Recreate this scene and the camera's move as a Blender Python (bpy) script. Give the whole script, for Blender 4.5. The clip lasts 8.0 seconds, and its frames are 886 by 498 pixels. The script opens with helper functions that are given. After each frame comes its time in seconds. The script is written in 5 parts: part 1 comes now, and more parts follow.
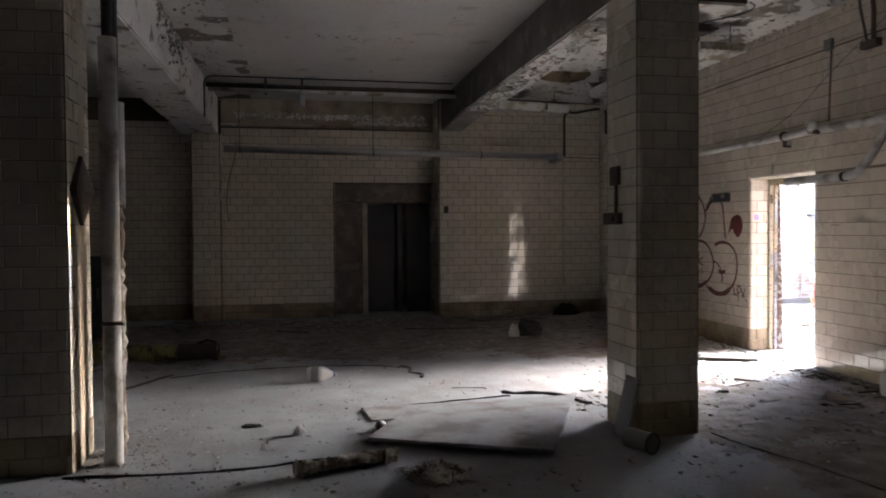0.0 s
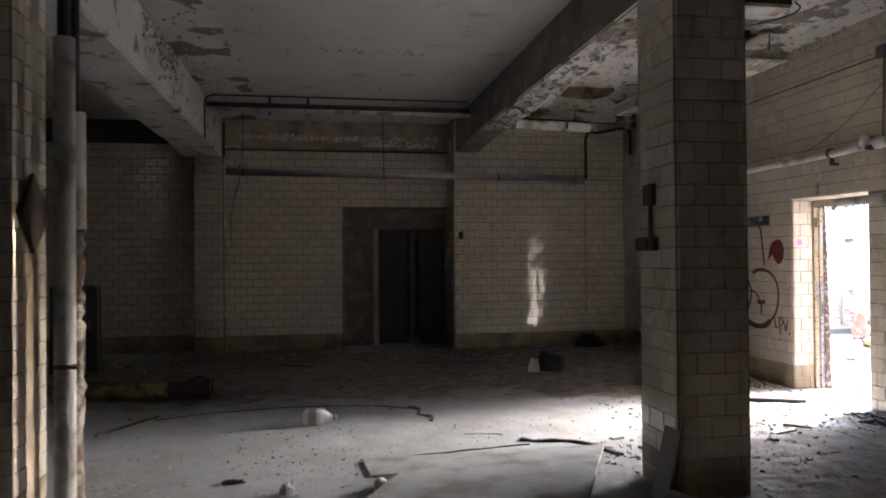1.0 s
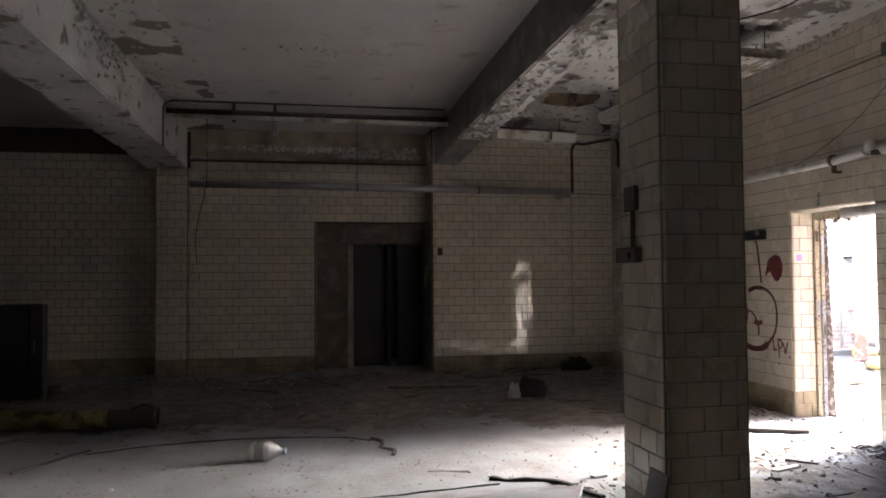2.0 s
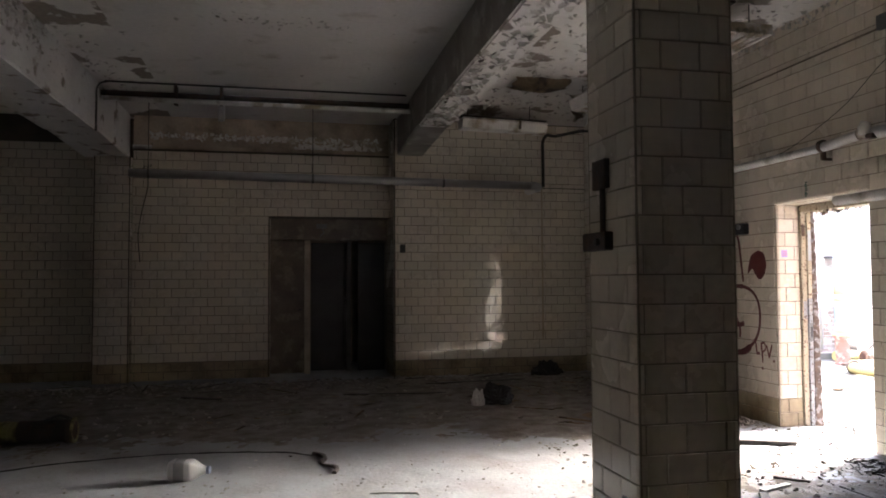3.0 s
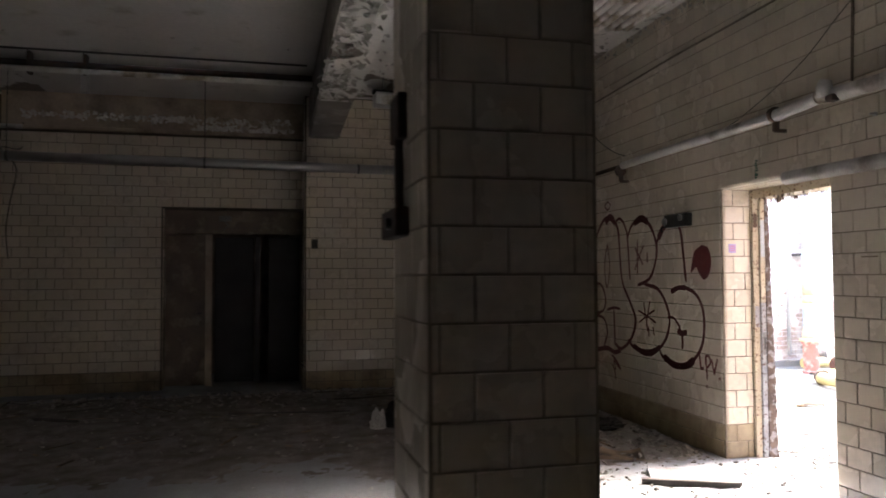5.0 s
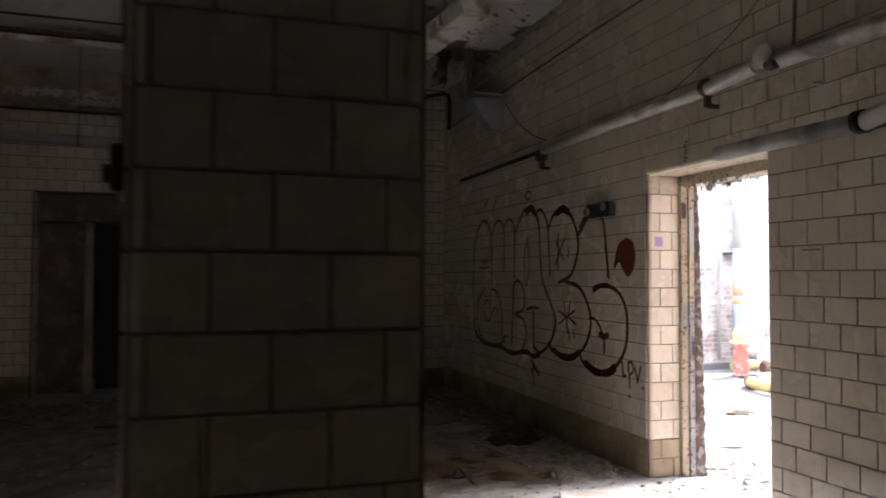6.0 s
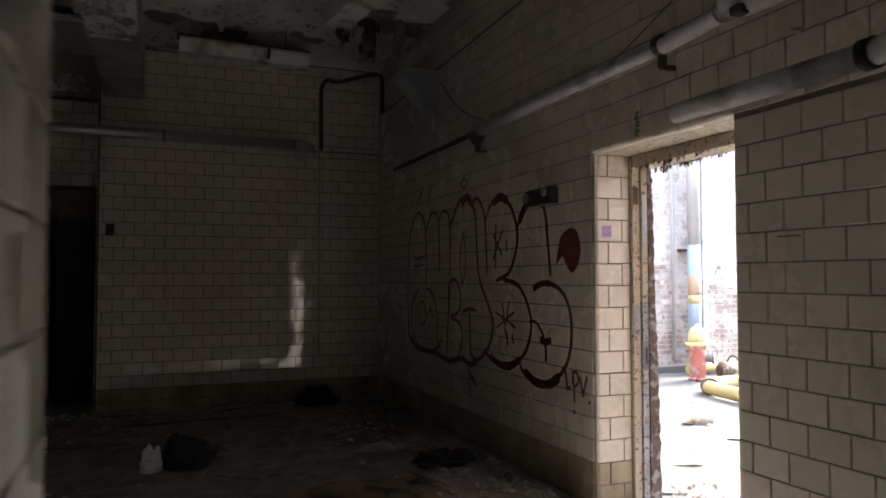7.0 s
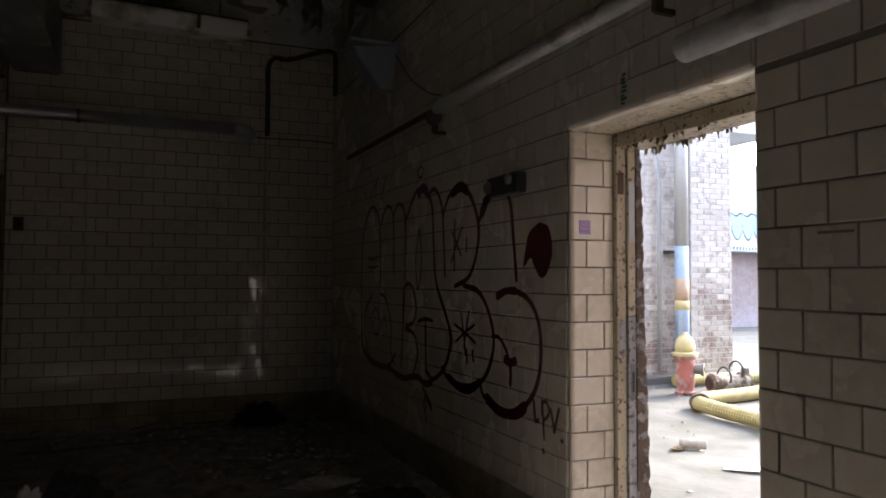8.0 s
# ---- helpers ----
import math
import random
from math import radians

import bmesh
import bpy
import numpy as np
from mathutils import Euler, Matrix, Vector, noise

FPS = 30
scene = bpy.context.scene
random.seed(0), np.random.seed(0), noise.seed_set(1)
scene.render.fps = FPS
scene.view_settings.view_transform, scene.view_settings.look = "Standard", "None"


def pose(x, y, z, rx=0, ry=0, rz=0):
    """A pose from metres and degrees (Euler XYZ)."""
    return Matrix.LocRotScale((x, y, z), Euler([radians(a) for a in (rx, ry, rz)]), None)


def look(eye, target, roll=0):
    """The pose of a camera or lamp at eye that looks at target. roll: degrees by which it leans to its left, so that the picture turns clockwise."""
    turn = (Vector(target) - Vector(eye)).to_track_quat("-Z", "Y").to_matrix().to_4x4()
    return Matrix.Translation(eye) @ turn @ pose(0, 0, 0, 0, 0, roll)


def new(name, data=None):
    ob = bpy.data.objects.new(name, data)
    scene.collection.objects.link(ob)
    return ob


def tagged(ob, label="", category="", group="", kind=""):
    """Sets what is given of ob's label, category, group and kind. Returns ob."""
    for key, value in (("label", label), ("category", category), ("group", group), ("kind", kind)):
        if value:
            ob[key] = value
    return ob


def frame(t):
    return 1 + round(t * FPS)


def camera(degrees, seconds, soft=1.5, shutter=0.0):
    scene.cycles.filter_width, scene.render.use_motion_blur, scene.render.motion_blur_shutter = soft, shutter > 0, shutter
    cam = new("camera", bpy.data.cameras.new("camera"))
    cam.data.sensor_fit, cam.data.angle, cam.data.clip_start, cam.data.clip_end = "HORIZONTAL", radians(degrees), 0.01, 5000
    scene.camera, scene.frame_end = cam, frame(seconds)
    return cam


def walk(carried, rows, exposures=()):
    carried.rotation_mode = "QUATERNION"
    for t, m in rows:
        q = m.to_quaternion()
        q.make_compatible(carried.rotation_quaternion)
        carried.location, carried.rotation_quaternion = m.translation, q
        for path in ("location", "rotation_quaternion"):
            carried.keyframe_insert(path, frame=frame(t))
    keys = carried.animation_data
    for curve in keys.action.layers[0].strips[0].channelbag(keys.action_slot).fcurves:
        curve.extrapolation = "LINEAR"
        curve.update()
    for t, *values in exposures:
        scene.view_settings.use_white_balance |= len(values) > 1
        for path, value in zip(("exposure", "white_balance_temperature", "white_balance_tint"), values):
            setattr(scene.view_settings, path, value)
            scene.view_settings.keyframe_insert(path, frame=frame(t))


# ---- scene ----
cam = camera(61.6, 8.0, soft=1.75, shutter=0.5)
PATH = [
    (0, (0.232, -0.81, 1.551), (0.636, 1.148, 1.501), -0.4),
    (0.5, (0.255, -0.485, 1.582), (0.612, 1.482, 1.554), -0.4),
    (1, (0.449, -0.105, 1.559), (0.804, 1.864, 1.58), -0.5),
    (2.5, (0.992, 0.85, 1.487), (1.386, 2.809, 1.569), -0.3),
    (3, (1.17, 1.201, 1.449), (1.601, 3.152, 1.532), -0.3),
    (3.5, (1.381, 1.479, 1.422), (1.824, 3.427, 1.508), -0.2),
    (4, (1.698, 1.719, 1.449), (2.137, 3.669, 1.531), -0.3),
    (5.3, (2.494, 2.492, 1.459), (2.996, 4.427, 1.535), -0.2),
    (5.5, (2.616, 2.618, 1.45), (3.143, 4.546, 1.523), -0.1),
    (6, (2.867, 3.004, 1.427), (3.492, 4.902, 1.503), 0.2),
    (6.5, (3.129, 3.325, 1.407), (3.857, 5.186, 1.494), 0.3),
    (7, (3.394, 3.701, 1.399), (4.126, 5.561, 1.479), -0.1),
    (7.5, (3.639, 4.128, 1.399), (4.395, 5.977, 1.48), 0.1),
    (8, (3.949, 4.487, 1.43), (4.723, 6.33, 1.511), 0.2),
]
EXPOSURES = [(0.0, 3.88, 6250, 14), (1.5, 3.88, 6350, 14), (3.0, 3.82, 6450, 13), (4.0, 3.70, 6450, 13), (5.5, 3.33, 6450, 13), (6.5, 2.75, 6450, 13), (7.0, 2.42, 6450, 12), (7.5, 1.9, 6500, 11), (8.0, 1.68, 6500, 11)]
walk(cam, [(t, look(eye, target, roll)) for t, eye, target, roll in PATH], EXPOSURES)

# ---- daylight: overcast sky and a broad soft sun through the doorway, plus an added west opening ----
SUN_AZ, SUN_EL = 14.0, 15.0          # degrees from +x towards +y, and above the horizon
world = bpy.data.worlds.new("sky")
scene.world = world
world.use_nodes = True
wn = world.node_tree.nodes
sky = wn.new("ShaderNodeTexSky")
sky.sky_type, sky.sun_disc = "NISHITA", False
sky.sun_elevation, sky.sun_rotation = radians(SUN_EL + 20), radians(90 - 10.5)
sky.air_density, sky.dust_density, sky.ozone_density = 1.0, 2.5, 0.8
wn["Background"].inputs["Strength"].default_value = 0.56
world.node_tree.links.new(sky.outputs[0], wn["Background"].inputs["Color"])
sun = new("sun", bpy.data.lights.new("sun", "SUN"))
sun.data.energy, sun.data.angle, sun.data.color = 0.97, radians(24), (1.0, 0.99, 0.98)
sun.matrix_world = look((0, 0, 0), (-math.cos(radians(SUN_AZ)), -math.sin(radians(SUN_AZ)), -math.tan(radians(SUN_EL))))

# ---- materials ----


def mat(name, color, rough=0.6, vary=0.15, grain=60.0, blotch=1.5, bump=0.15, stain=None, amount=0.0, spots=3.0, metal=0.0, island=0.0, edge=0.06, spec=0.5):
    """A worn surface: fine grain, broad blotches, stains with a shape of their own, and a change from piece to piece."""
    m = bpy.data.materials.new(name)
    m.use_nodes = True
    n, l = m.node_tree.nodes, m.node_tree.links
    b = n["Principled BSDF"]
    co = n.new("ShaderNodeTexCoord")
    geo = n.new("ShaderNodeNewGeometry")

    def noise_at(scale, detail):
        t = n.new("ShaderNodeTexNoise")
        t.inputs["Scale"].default_value, t.inputs["Detail"].default_value = scale, detail
        l.new(geo.outputs["Position"], t.inputs["Vector"])
        return t.outputs["Fac"]

    def ramp(fac, lo, hi, a, c):
        r = n.new("ShaderNodeMapRange")
        r.inputs["From Min"].default_value, r.inputs["From Max"].default_value = lo, hi
        r.inputs["To Min"].default_value, r.inputs["To Max"].default_value = a, c
        l.new(fac, r.inputs["Value"])
        return r.outputs["Result"]

    def mix(fac, a, c, kind="MIX"):
        x = n.new("ShaderNodeMix")
        x.data_type, x.blend_type = "RGBA", kind
        for sock, v in ((x.inputs[0], fac), (x.inputs[6], a), (x.inputs[7], c)):
            if isinstance(v, (int, float)):
                sock.default_value = v
            elif isinstance(v, tuple):
                sock.default_value = (*v[:3], 1)
            else:
                l.new(v, sock)
        return x.outputs[2]

    fine, broad = noise_at(grain, 6), noise_at(blotch, 5)
    dark = tuple(c * (1 - 2 * vary) for c in color)
    light = tuple(min(1.0, c * (1 + 1.2 * vary)) for c in color)
    col = mix(ramp(broad, 0.3, 0.7, 0, 1), dark, light)
    col = mix(0.35, col, mix(ramp(fine, 0.3, 0.7, 0, 1), dark, light))
    if island:
        oi = n.new("ShaderNodeObjectInfo")
        add = n.new("ShaderNodeMath")
        l.new(oi.outputs["Random"], add.inputs[0])
        l.new(geo.outputs["Random Per Island"], add.inputs[1])
        fr = n.new("ShaderNodeMath")
        fr.operation = "FRACT"
        l.new(add.outputs[0], fr.inputs[0])
        col = mix(ramp(fr.outputs[0], 0, 1, 0, 1), mix(1.0, col, tuple([1 - island] * 3), "MULTIPLY"), col)
    rough_out = ramp(fine, 0.3, 0.7, max(rough * 0.6, rough - 0.08), min(rough * 1.7, rough + 0.1))
    height = fine
    if stain:
        patch = noise_at(spots, 8)
        mask = ramp(patch, 0.62 - amount * 0.3 - edge, 0.62 - amount * 0.3 + edge, 0, 1)
        col = mix(mask, col, mix(ramp(fine, 0.3, 0.7, 0, 1), tuple(c * 0.7 for c in stain), stain))
        h = n.new("ShaderNodeMath")
        h.operation = "MULTIPLY_ADD"
        h.inputs[1].default_value = -1.6
        l.new(mask, h.inputs[0])
        l.new(fine, h.inputs[2])
        height = h.outputs[0]
        rr = n.new("ShaderNodeMath")
        rr.operation = "MULTIPLY_ADD"
        rr.inputs[1].default_value = max(0.0, 0.85 - rough)
        l.new(mask, rr.inputs[0])
        l.new(rough_out, rr.inputs[2])
        rough_out = rr.outputs[0]
    l.new(col, b.inputs["Base Color"])
    l.new(rough_out, b.inputs["Roughness"])
    b.inputs["Metallic"].default_value = metal
    b.inputs["Specular IOR Level"].default_value = spec
    bp = n.new("ShaderNodeBump")
    bp.inputs["Strength"].default_value, bp.inputs["Distance"].default_value = bump, 0.01
    l.new(height, bp.inputs["Height"])
    l.new(bp.outputs[0], b.inputs["Normal"])
    return m


TILE = mat("cream glazed tile", (0.71, 0.64, 0.535), 0.045, 0.05, 25, 1.2, 0.002, (0.52, 0.45, 0.36), -0.02, 2.2, island=0.12, edge=0.12, spec=1.0)
# Brown filter that warms the fill light entering by the added west opening.
def tint_pane():
    m = bpy.data.materials.new("warm tint pane")
    m.use_nodes = True
    n, l = m.node_tree.nodes, m.node_tree.links
    t = n.new("ShaderNodeBsdfTransparent")
    t.inputs["Color"].default_value = (0.97, 0.80, 0.66, 1)
    l.new(t.outputs[0], n["Material Output"].inputs["Surface"])
    return m


TINTPANE = tint_pane()
TILE_BASE = mat("tan base tile", (0.40, 0.33, 0.22), 0.45, 0.12, 30, 1.5, 0.05, (0.24, 0.19, 0.135), 0.36, 3.0, island=0.15, edge=0.12)
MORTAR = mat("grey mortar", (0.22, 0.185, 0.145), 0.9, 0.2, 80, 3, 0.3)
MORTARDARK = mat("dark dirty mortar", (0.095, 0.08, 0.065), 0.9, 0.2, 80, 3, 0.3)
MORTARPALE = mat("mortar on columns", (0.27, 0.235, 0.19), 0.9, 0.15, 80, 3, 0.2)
FLOOR = mat("dusty concrete", (0.333, 0.345, 0.365), 0.8, 0.13, 35, 0.9, 0.45, (0.30, 0.295, 0.29), 0.22, 2.0, edge=0.16, spec=0.3)
CEIL = mat("grey ceiling paint", (0.60, 0.575, 0.55), 0.7, 0.10, 20, 0.7, 0.12, (0.46, 0.42, 0.37), -0.2, 2.6, edge=0.08)
PEEL = mat("peeling white paint", (0.68, 0.66, 0.63), 0.7, 0.10, 22, 1.2, 0.5, (0.27, 0.235, 0.20), 0.17, 1.7, edge=0.012)
BEAMGREY = mat("bare grey concrete", (0.24, 0.225, 0.205), 0.85, 0.18, 30, 2.0, 0.4, (0.36, 0.34, 0.31), 0.2, 3.0, edge=0.03)
BEAMWHITE = mat("flaking whitewashed concrete", (0.66, 0.65, 0.63), 0.8, 0.12, 25, 1.5, 0.4, (0.30, 0.255, 0.215), 0.02, 3.6, edge=0.03)
# Near-black for unseen surfaces, so little light bounces onto the column fronts.
LOWBOUNCE = mat("plain dark plaster, cuts bounced light", (0.10, 0.09, 0.08), 0.85, 0.2, 25, 2.0, 0.3)
PLASTER = mat("damp brown plaster", (0.45, 0.37, 0.29), 0.85, 0.15, 25, 2.0, 0.4, (0.27, 0.23, 0.185), 0.15, 3.0, edge=0.12)
FLAKE = mat("paint flakes", (0.58, 0.56, 0.52), 0.75, 0.15, 30, 4, 0.2, island=0.5)
RUST = mat("rusty brown iron", (0.070, 0.052, 0.045), 0.75, 0.25, 40, 5, 0.3, (0.11, 0.068, 0.048), 0.2, 8)
CONDUIT = mat("painted rusty conduit", (0.17, 0.135, 0.105), 0.7, 0.2, 40, 5, 0.2)
DARKIRON = mat("dark iron", (0.05, 0.046, 0.045), 0.6, 0.25, 40, 5, 0.25)
WRAP = mat("white pipe wrap", (0.60, 0.59, 0.57), 0.75, 0.12, 45, 4, 0.25, (0.36, 0.33, 0.30), 0.2, 4)
WRAPTORN = mat("torn insulation", (0.50, 0.46, 0.40), 0.9, 0.25, 30, 5, 0.6, (0.16, 0.12, 0.09), 0.45, 7)
GALV = mat("galvanised pipe", (0.46, 0.46, 0.47), 0.40, 0.02, 3, 1, 0.0, metal=0.95)
STEELPAINT = mat("chipped door frame paint", (0.46, 0.40, 0.30), 0.6, 0.15, 40, 6, 0.4, (0.17, 0.115, 0.085), 0.05, 40, edge=0.04)
STEELBLUE = mat("flaking blue grey paint", (0.36, 0.365, 0.39), 0.6, 0.2, 40, 6, 0.4, (0.15, 0.10, 0.085), 0.10, 42, edge=0.05)
STEELRUST = mat("rust with paint remnants", (0.16, 0.115, 0.095), 0.8, 0.25, 40, 6, 0.5, (0.36, 0.34, 0.35), 0.22, 22, edge=0.04)
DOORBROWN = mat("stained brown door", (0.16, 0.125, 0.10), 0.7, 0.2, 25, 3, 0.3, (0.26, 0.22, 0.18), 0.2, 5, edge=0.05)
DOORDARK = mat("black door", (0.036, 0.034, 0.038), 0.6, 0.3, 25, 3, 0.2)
DUSTBOARD = mat("dusty grey board", (0.305, 0.31, 0.32), 0.8, 0.12, 30, 2.5, 0.2, (0.22, 0.20, 0.19), 0.2, 4, edge=0.1)
DARKBOARD = mat("dark wet board", (0.075, 0.065, 0.058), 0.7, 0.25, 30, 4, 0.3)
SHEETMETAL = mat("dull sheet metal", (0.20, 0.20, 0.205), 0.45, 0.2, 40, 4, 0.15, metal=0.5)
DEBRIS = mat("rubble and dust", (0.38, 0.355, 0.325), 0.9, 0.2, 40, 5, 0.4, island=0.35)
DIRTSHADE = mat("brown dirt and plaster dust, with floor shade", (0.28, 0.262, 0.245), 0.95, 0.2, 45, 2.2, 0.8, (0.19, 0.165, 0.14), 0.25, 5.0, edge=0.14, spec=0.2)
PAPER = mat("pale scraps", (0.62, 0.61, 0.59), 0.8, 0.15, 40, 6, 0.2, island=0.5)
RUBBER = mat("black rubber", (0.025, 0.024, 0.024), 0.65, 0.25, 40, 5, 0.2)
JUGMAT = mat("milky plastic", (0.58, 0.58, 0.58), 0.4, 0.06, 30, 6, 0.05)
BLUECAP = mat("faded blue plastic", (0.22, 0.25, 0.36), 0.45, 0.1)
HOSE = mat("yellow corrugated hose", (0.42, 0.375, 0.17), 0.55, 0.12, 30, 4, 0.1, (0.40, 0.36, 0.2), 0.05, 5)
HOSEDIRTY = mat("dirty olive hose", (0.32, 0.28, 0.12), 0.7, 0.2, 30, 4, 0.15, (0.12, 0.09, 0.06), 0.3, 5)
CARDBOARD = mat("damp cardboard", (0.27, 0.20, 0.13), 0.9, 0.2, 30, 3, 0.25, (0.10, 0.075, 0.055), 0.35, 4)
INKRED = mat("dark red spray paint", (0.115, 0.018, 0.02), 0.5, 0.12, 30, 5, 0.05)
STICKERMAT = mat("violet sticker", (0.30, 0.27, 0.62), 0.5, 0.1)
STICKERRED = mat("red print", (0.50, 0.22, 0.32), 0.5, 0.1)
GREENPAINT = mat("dark green paint", (0.02, 0.10, 0.07), 0.5, 0.2)
ENAMEL = mat("white enamel", (0.66, 0.65, 0.62), 0.45, 0.08, 30, 3, 0.08, (0.40, 0.34, 0.26), 0.15, 4)
GREYLAMP = mat("grey enamel", (0.25, 0.27, 0.29), 0.45, 0.12)
YARD = mat("pale concrete yard", (0.128, 0.131, 0.125), 0.85, 0.14, 20, 0.6, 0.3, (0.085, 0.095, 0.08), 0.32, 1.6, edge=0.10)
BRICKS = mat("whitewashed worn brick", (0.64, 0.63, 0.62), 0.85, 0.10, 25, 1.5, 0.4, (0.50, 0.455, 0.435), 0.14, 7.0, island=0.12, edge=0.06)
BRICKWORN = mat("worn bare brick", (0.54, 0.52, 0.50), 0.85, 0.18, 25, 2.5, 0.5, (0.33, 0.27, 0.245), 0.28, 6.0, island=0.3, edge=0.05)
BRICKMORTAR = mat("pale mortar", (0.55, 0.54, 0.53), 0.9, 0.15, 40, 2, 0.4)
# Dark so the unseen yard wall throws little light into the room.
BLOCKERBRICK = mat("plain dark brick, cuts bounced light", (0.24, 0.20, 0.18), 0.9, 0.2, 25, 1.5, 0.4)
WHITEWALL = mat("white painted wall", (0.60, 0.60, 0.60), 0.8, 0.06, 20, 0.8, 0.1, (0.5, 0.48, 0.47), 0.12, 0.9)
PURPLE = mat("mauve mural paint", (0.42, 0.36, 0.40), 0.8, 0.15, 10, 0.8, 0.05, (0.38, 0.30, 0.29), 0.4, 0.5)
PINK = mat("pink mural paint", (0.62, 0.42, 0.60), 0.8, 0.08)
CYAN = mat("cyan mural paint", (0.36, 0.56, 0.61), 0.8, 0.08)
BLACKPAINT = mat("black mural line", (0.06, 0.06, 0.07), 0.8, 0.1)
PIPEGREY = mat("weathered grey pipe", (0.38, 0.41, 0.44), 0.5, 0.1, 30, 3, 0.1)
PIPEBLUE = mat("blue pipe paint", (0.30, 0.41, 0.58), 0.55, 0.12, 30, 4, 0.15)
PIPETAN = mat("orange tan pipe paint", (0.50, 0.38, 0.28), 0.6, 0.15)
HYDRED = mat("faded red paint", (0.42, 0.15, 0.135), 0.6, 0.2, 30, 5, 0.2, (0.5, 0.42, 0.4), 0.2, 8)
HYDYELLOW = mat("faded yellow paint", (0.60, 0.54, 0.30), 0.6, 0.15, 30, 5, 0.2)
GLAZEGREY = mat("black plate", (0.03, 0.032, 0.033), 0.35, 0.2)

# ---- mesh helpers ----


def mesh_of(name, bm, material, smooth=False):
    me = bpy.data.meshes.new(name)
    bm.to_mesh(me)
    bm.free()
    me.materials.append(material)
    if smooth:
        for p in me.polygons:
            p.use_smooth = True
    return me


def part(name, bm, material, parent=None, label="", smooth=False):
    ob = new(name, mesh_of(name, bm, material, smooth))
    if parent:
        ob.parent = parent
    return tagged(ob, label)


def empty(name, label, category, m=None, group="", kind=""):
    ob = new(name)
    if m is not None:
        ob.matrix_basis = m
    return tagged(ob, label, category, group, kind)


def box(x0, x1, y0, y1, z0, z1, bevel=0.0, bm=None):
    bm = bm or bmesh.new()
    m = Matrix.Translation(((x0 + x1) / 2, (y0 + y1) / 2, (z0 + z1) / 2)) @ Matrix.Diagonal((x1 - x0, y1 - y0, z1 - z0, 1))
    g = bmesh.ops.create_cube(bm, size=1, matrix=m)
    if bevel:
        edges = list({e for v in g["verts"] for e in v.link_edges})
        bmesh.ops.bevel(bm, geom=edges, offset=bevel, segments=2, affect="EDGES", profile=0.5)
    return bm


def tube(points, radius, sides=14, bm=None, cap=True, ribs=0.0, rib_len=0.03, wob=0.0):
    """A pipe through points with a smooth run; ribs makes it corrugated."""
    bm = bm or bmesh.new()
    pts = [Vector(p) for p in points]
    if ribs:
        fine = []
        for a, b in zip(pts, pts[1:]):
            n = max(1, int((b - a).length / (rib_len / 2)))
            fine += [a.lerp(b, k / n) for k in range(n)]
        pts = fine + [pts[-1]]
    rings, up = [], None
    for i, p in enumerate(pts):
        d = (pts[min(i + 1, len(pts) - 1)] - pts[max(i - 1, 0)]).normalized()
        if up is None:
            up = d.orthogonal().normalized()
        side = d.cross(up).normalized()
        up = side.cross(d).normalized()
        r = radius[i] if isinstance(radius, (list, tuple)) else radius
        r *= 1 + (ribs if i % 2 else 0)
        ring = []
        for k in range(sides):
            a = 2 * math.pi * k / sides
            w = 1 + wob * noise.noise(p * 9 + Vector((k * 0.7, 0, 0)))
            ring.append(bm.verts.new(p + (up * math.cos(a) + side * math.sin(a)) * r * w))
        rings.append(ring)
    for a, b in zip(rings, rings[1:]):
        for k in range(sides):
            bm.faces.new((a[k], a[(k + 1) % sides], b[(k + 1) % sides], b[k]))
    if cap:
        bm.faces.new(rings[0][::-1])
        bm.faces.new(rings[-1])
    return bm


def smooth_run(points, n=8):
    """A Catmull-Rom run through points of any dimension."""
    p = [np.array(q, float) for q in points]
    p = [2 * p[0] - p[1]] + p + [2 * p[-1] - p[-2]]
    out = []
    for a, b, c, d in zip(p, p[1:], p[2:], p[3:]):
        for k in range(n):
            t = k / n
            out.append(0.5 * (2 * b + (c - a) * t + (2 * a - 5 * b + 4 * c - d) * t * t + (3 * b - a - 3 * c + d) * t**3))
    return out + [p[-2]]


def lathe(profile, m, sides=20, bm=None, cap=True, square=0.0):
    """A turned body: profile of (radius, height) about z, set by m."""
    bm = bm or bmesh.new()
    rings = []
    for r, h in profile:
        ring = []
        for k in range(sides):
            c, d = math.cos(2 * math.pi * k / sides), math.sin(2 * math.pi * k / sides)
            q = r * (1 + square * (min(1.0, r / 0.06)) * ((c**6 + d**6) ** (-1 / 6) - 1))
            ring.append(bm.verts.new(m @ Vector((q * c, q * d, h))))
        rings.append(ring)
    for a, b in zip(rings, rings[1:]):
        for k in range(sides):
            bm.faces.new((a[k], a[(k + 1) % sides], b[(k + 1) % sides], b[k]))
    if cap:
        bm.faces.new(rings[0][::-1])
        bm.faces.new(rings[-1])
    return bm


def slab(corners, z0, thick, bm=None, bevel=0.004):
    """A flat board over corners in plan, each (x, y) or (x, y, lift)."""
    bm = bm or bmesh.new()
    low = [bm.verts.new((c[0], c[1], z0 + (c[2] if len(c) > 2 else 0))) for c in corners]
    top = [bm.verts.new((c[0], c[1], z0 + thick + (c[2] if len(c) > 2 else 0))) for c in corners]
    bm.faces.new(low[::-1])
    bm.faces.new(top)
    n = len(corners)
    for k in range(n):
        bm.faces.new((low[k], low[(k + 1) % n], top[(k + 1) % n], top[k]))
    bmesh.ops.recalc_face_normals(bm, faces=bm.faces)
    if bevel:
        bmesh.ops.bevel(bm, geom=list(bm.edges), offset=bevel, segments=1, affect="EDGES")
    return bm


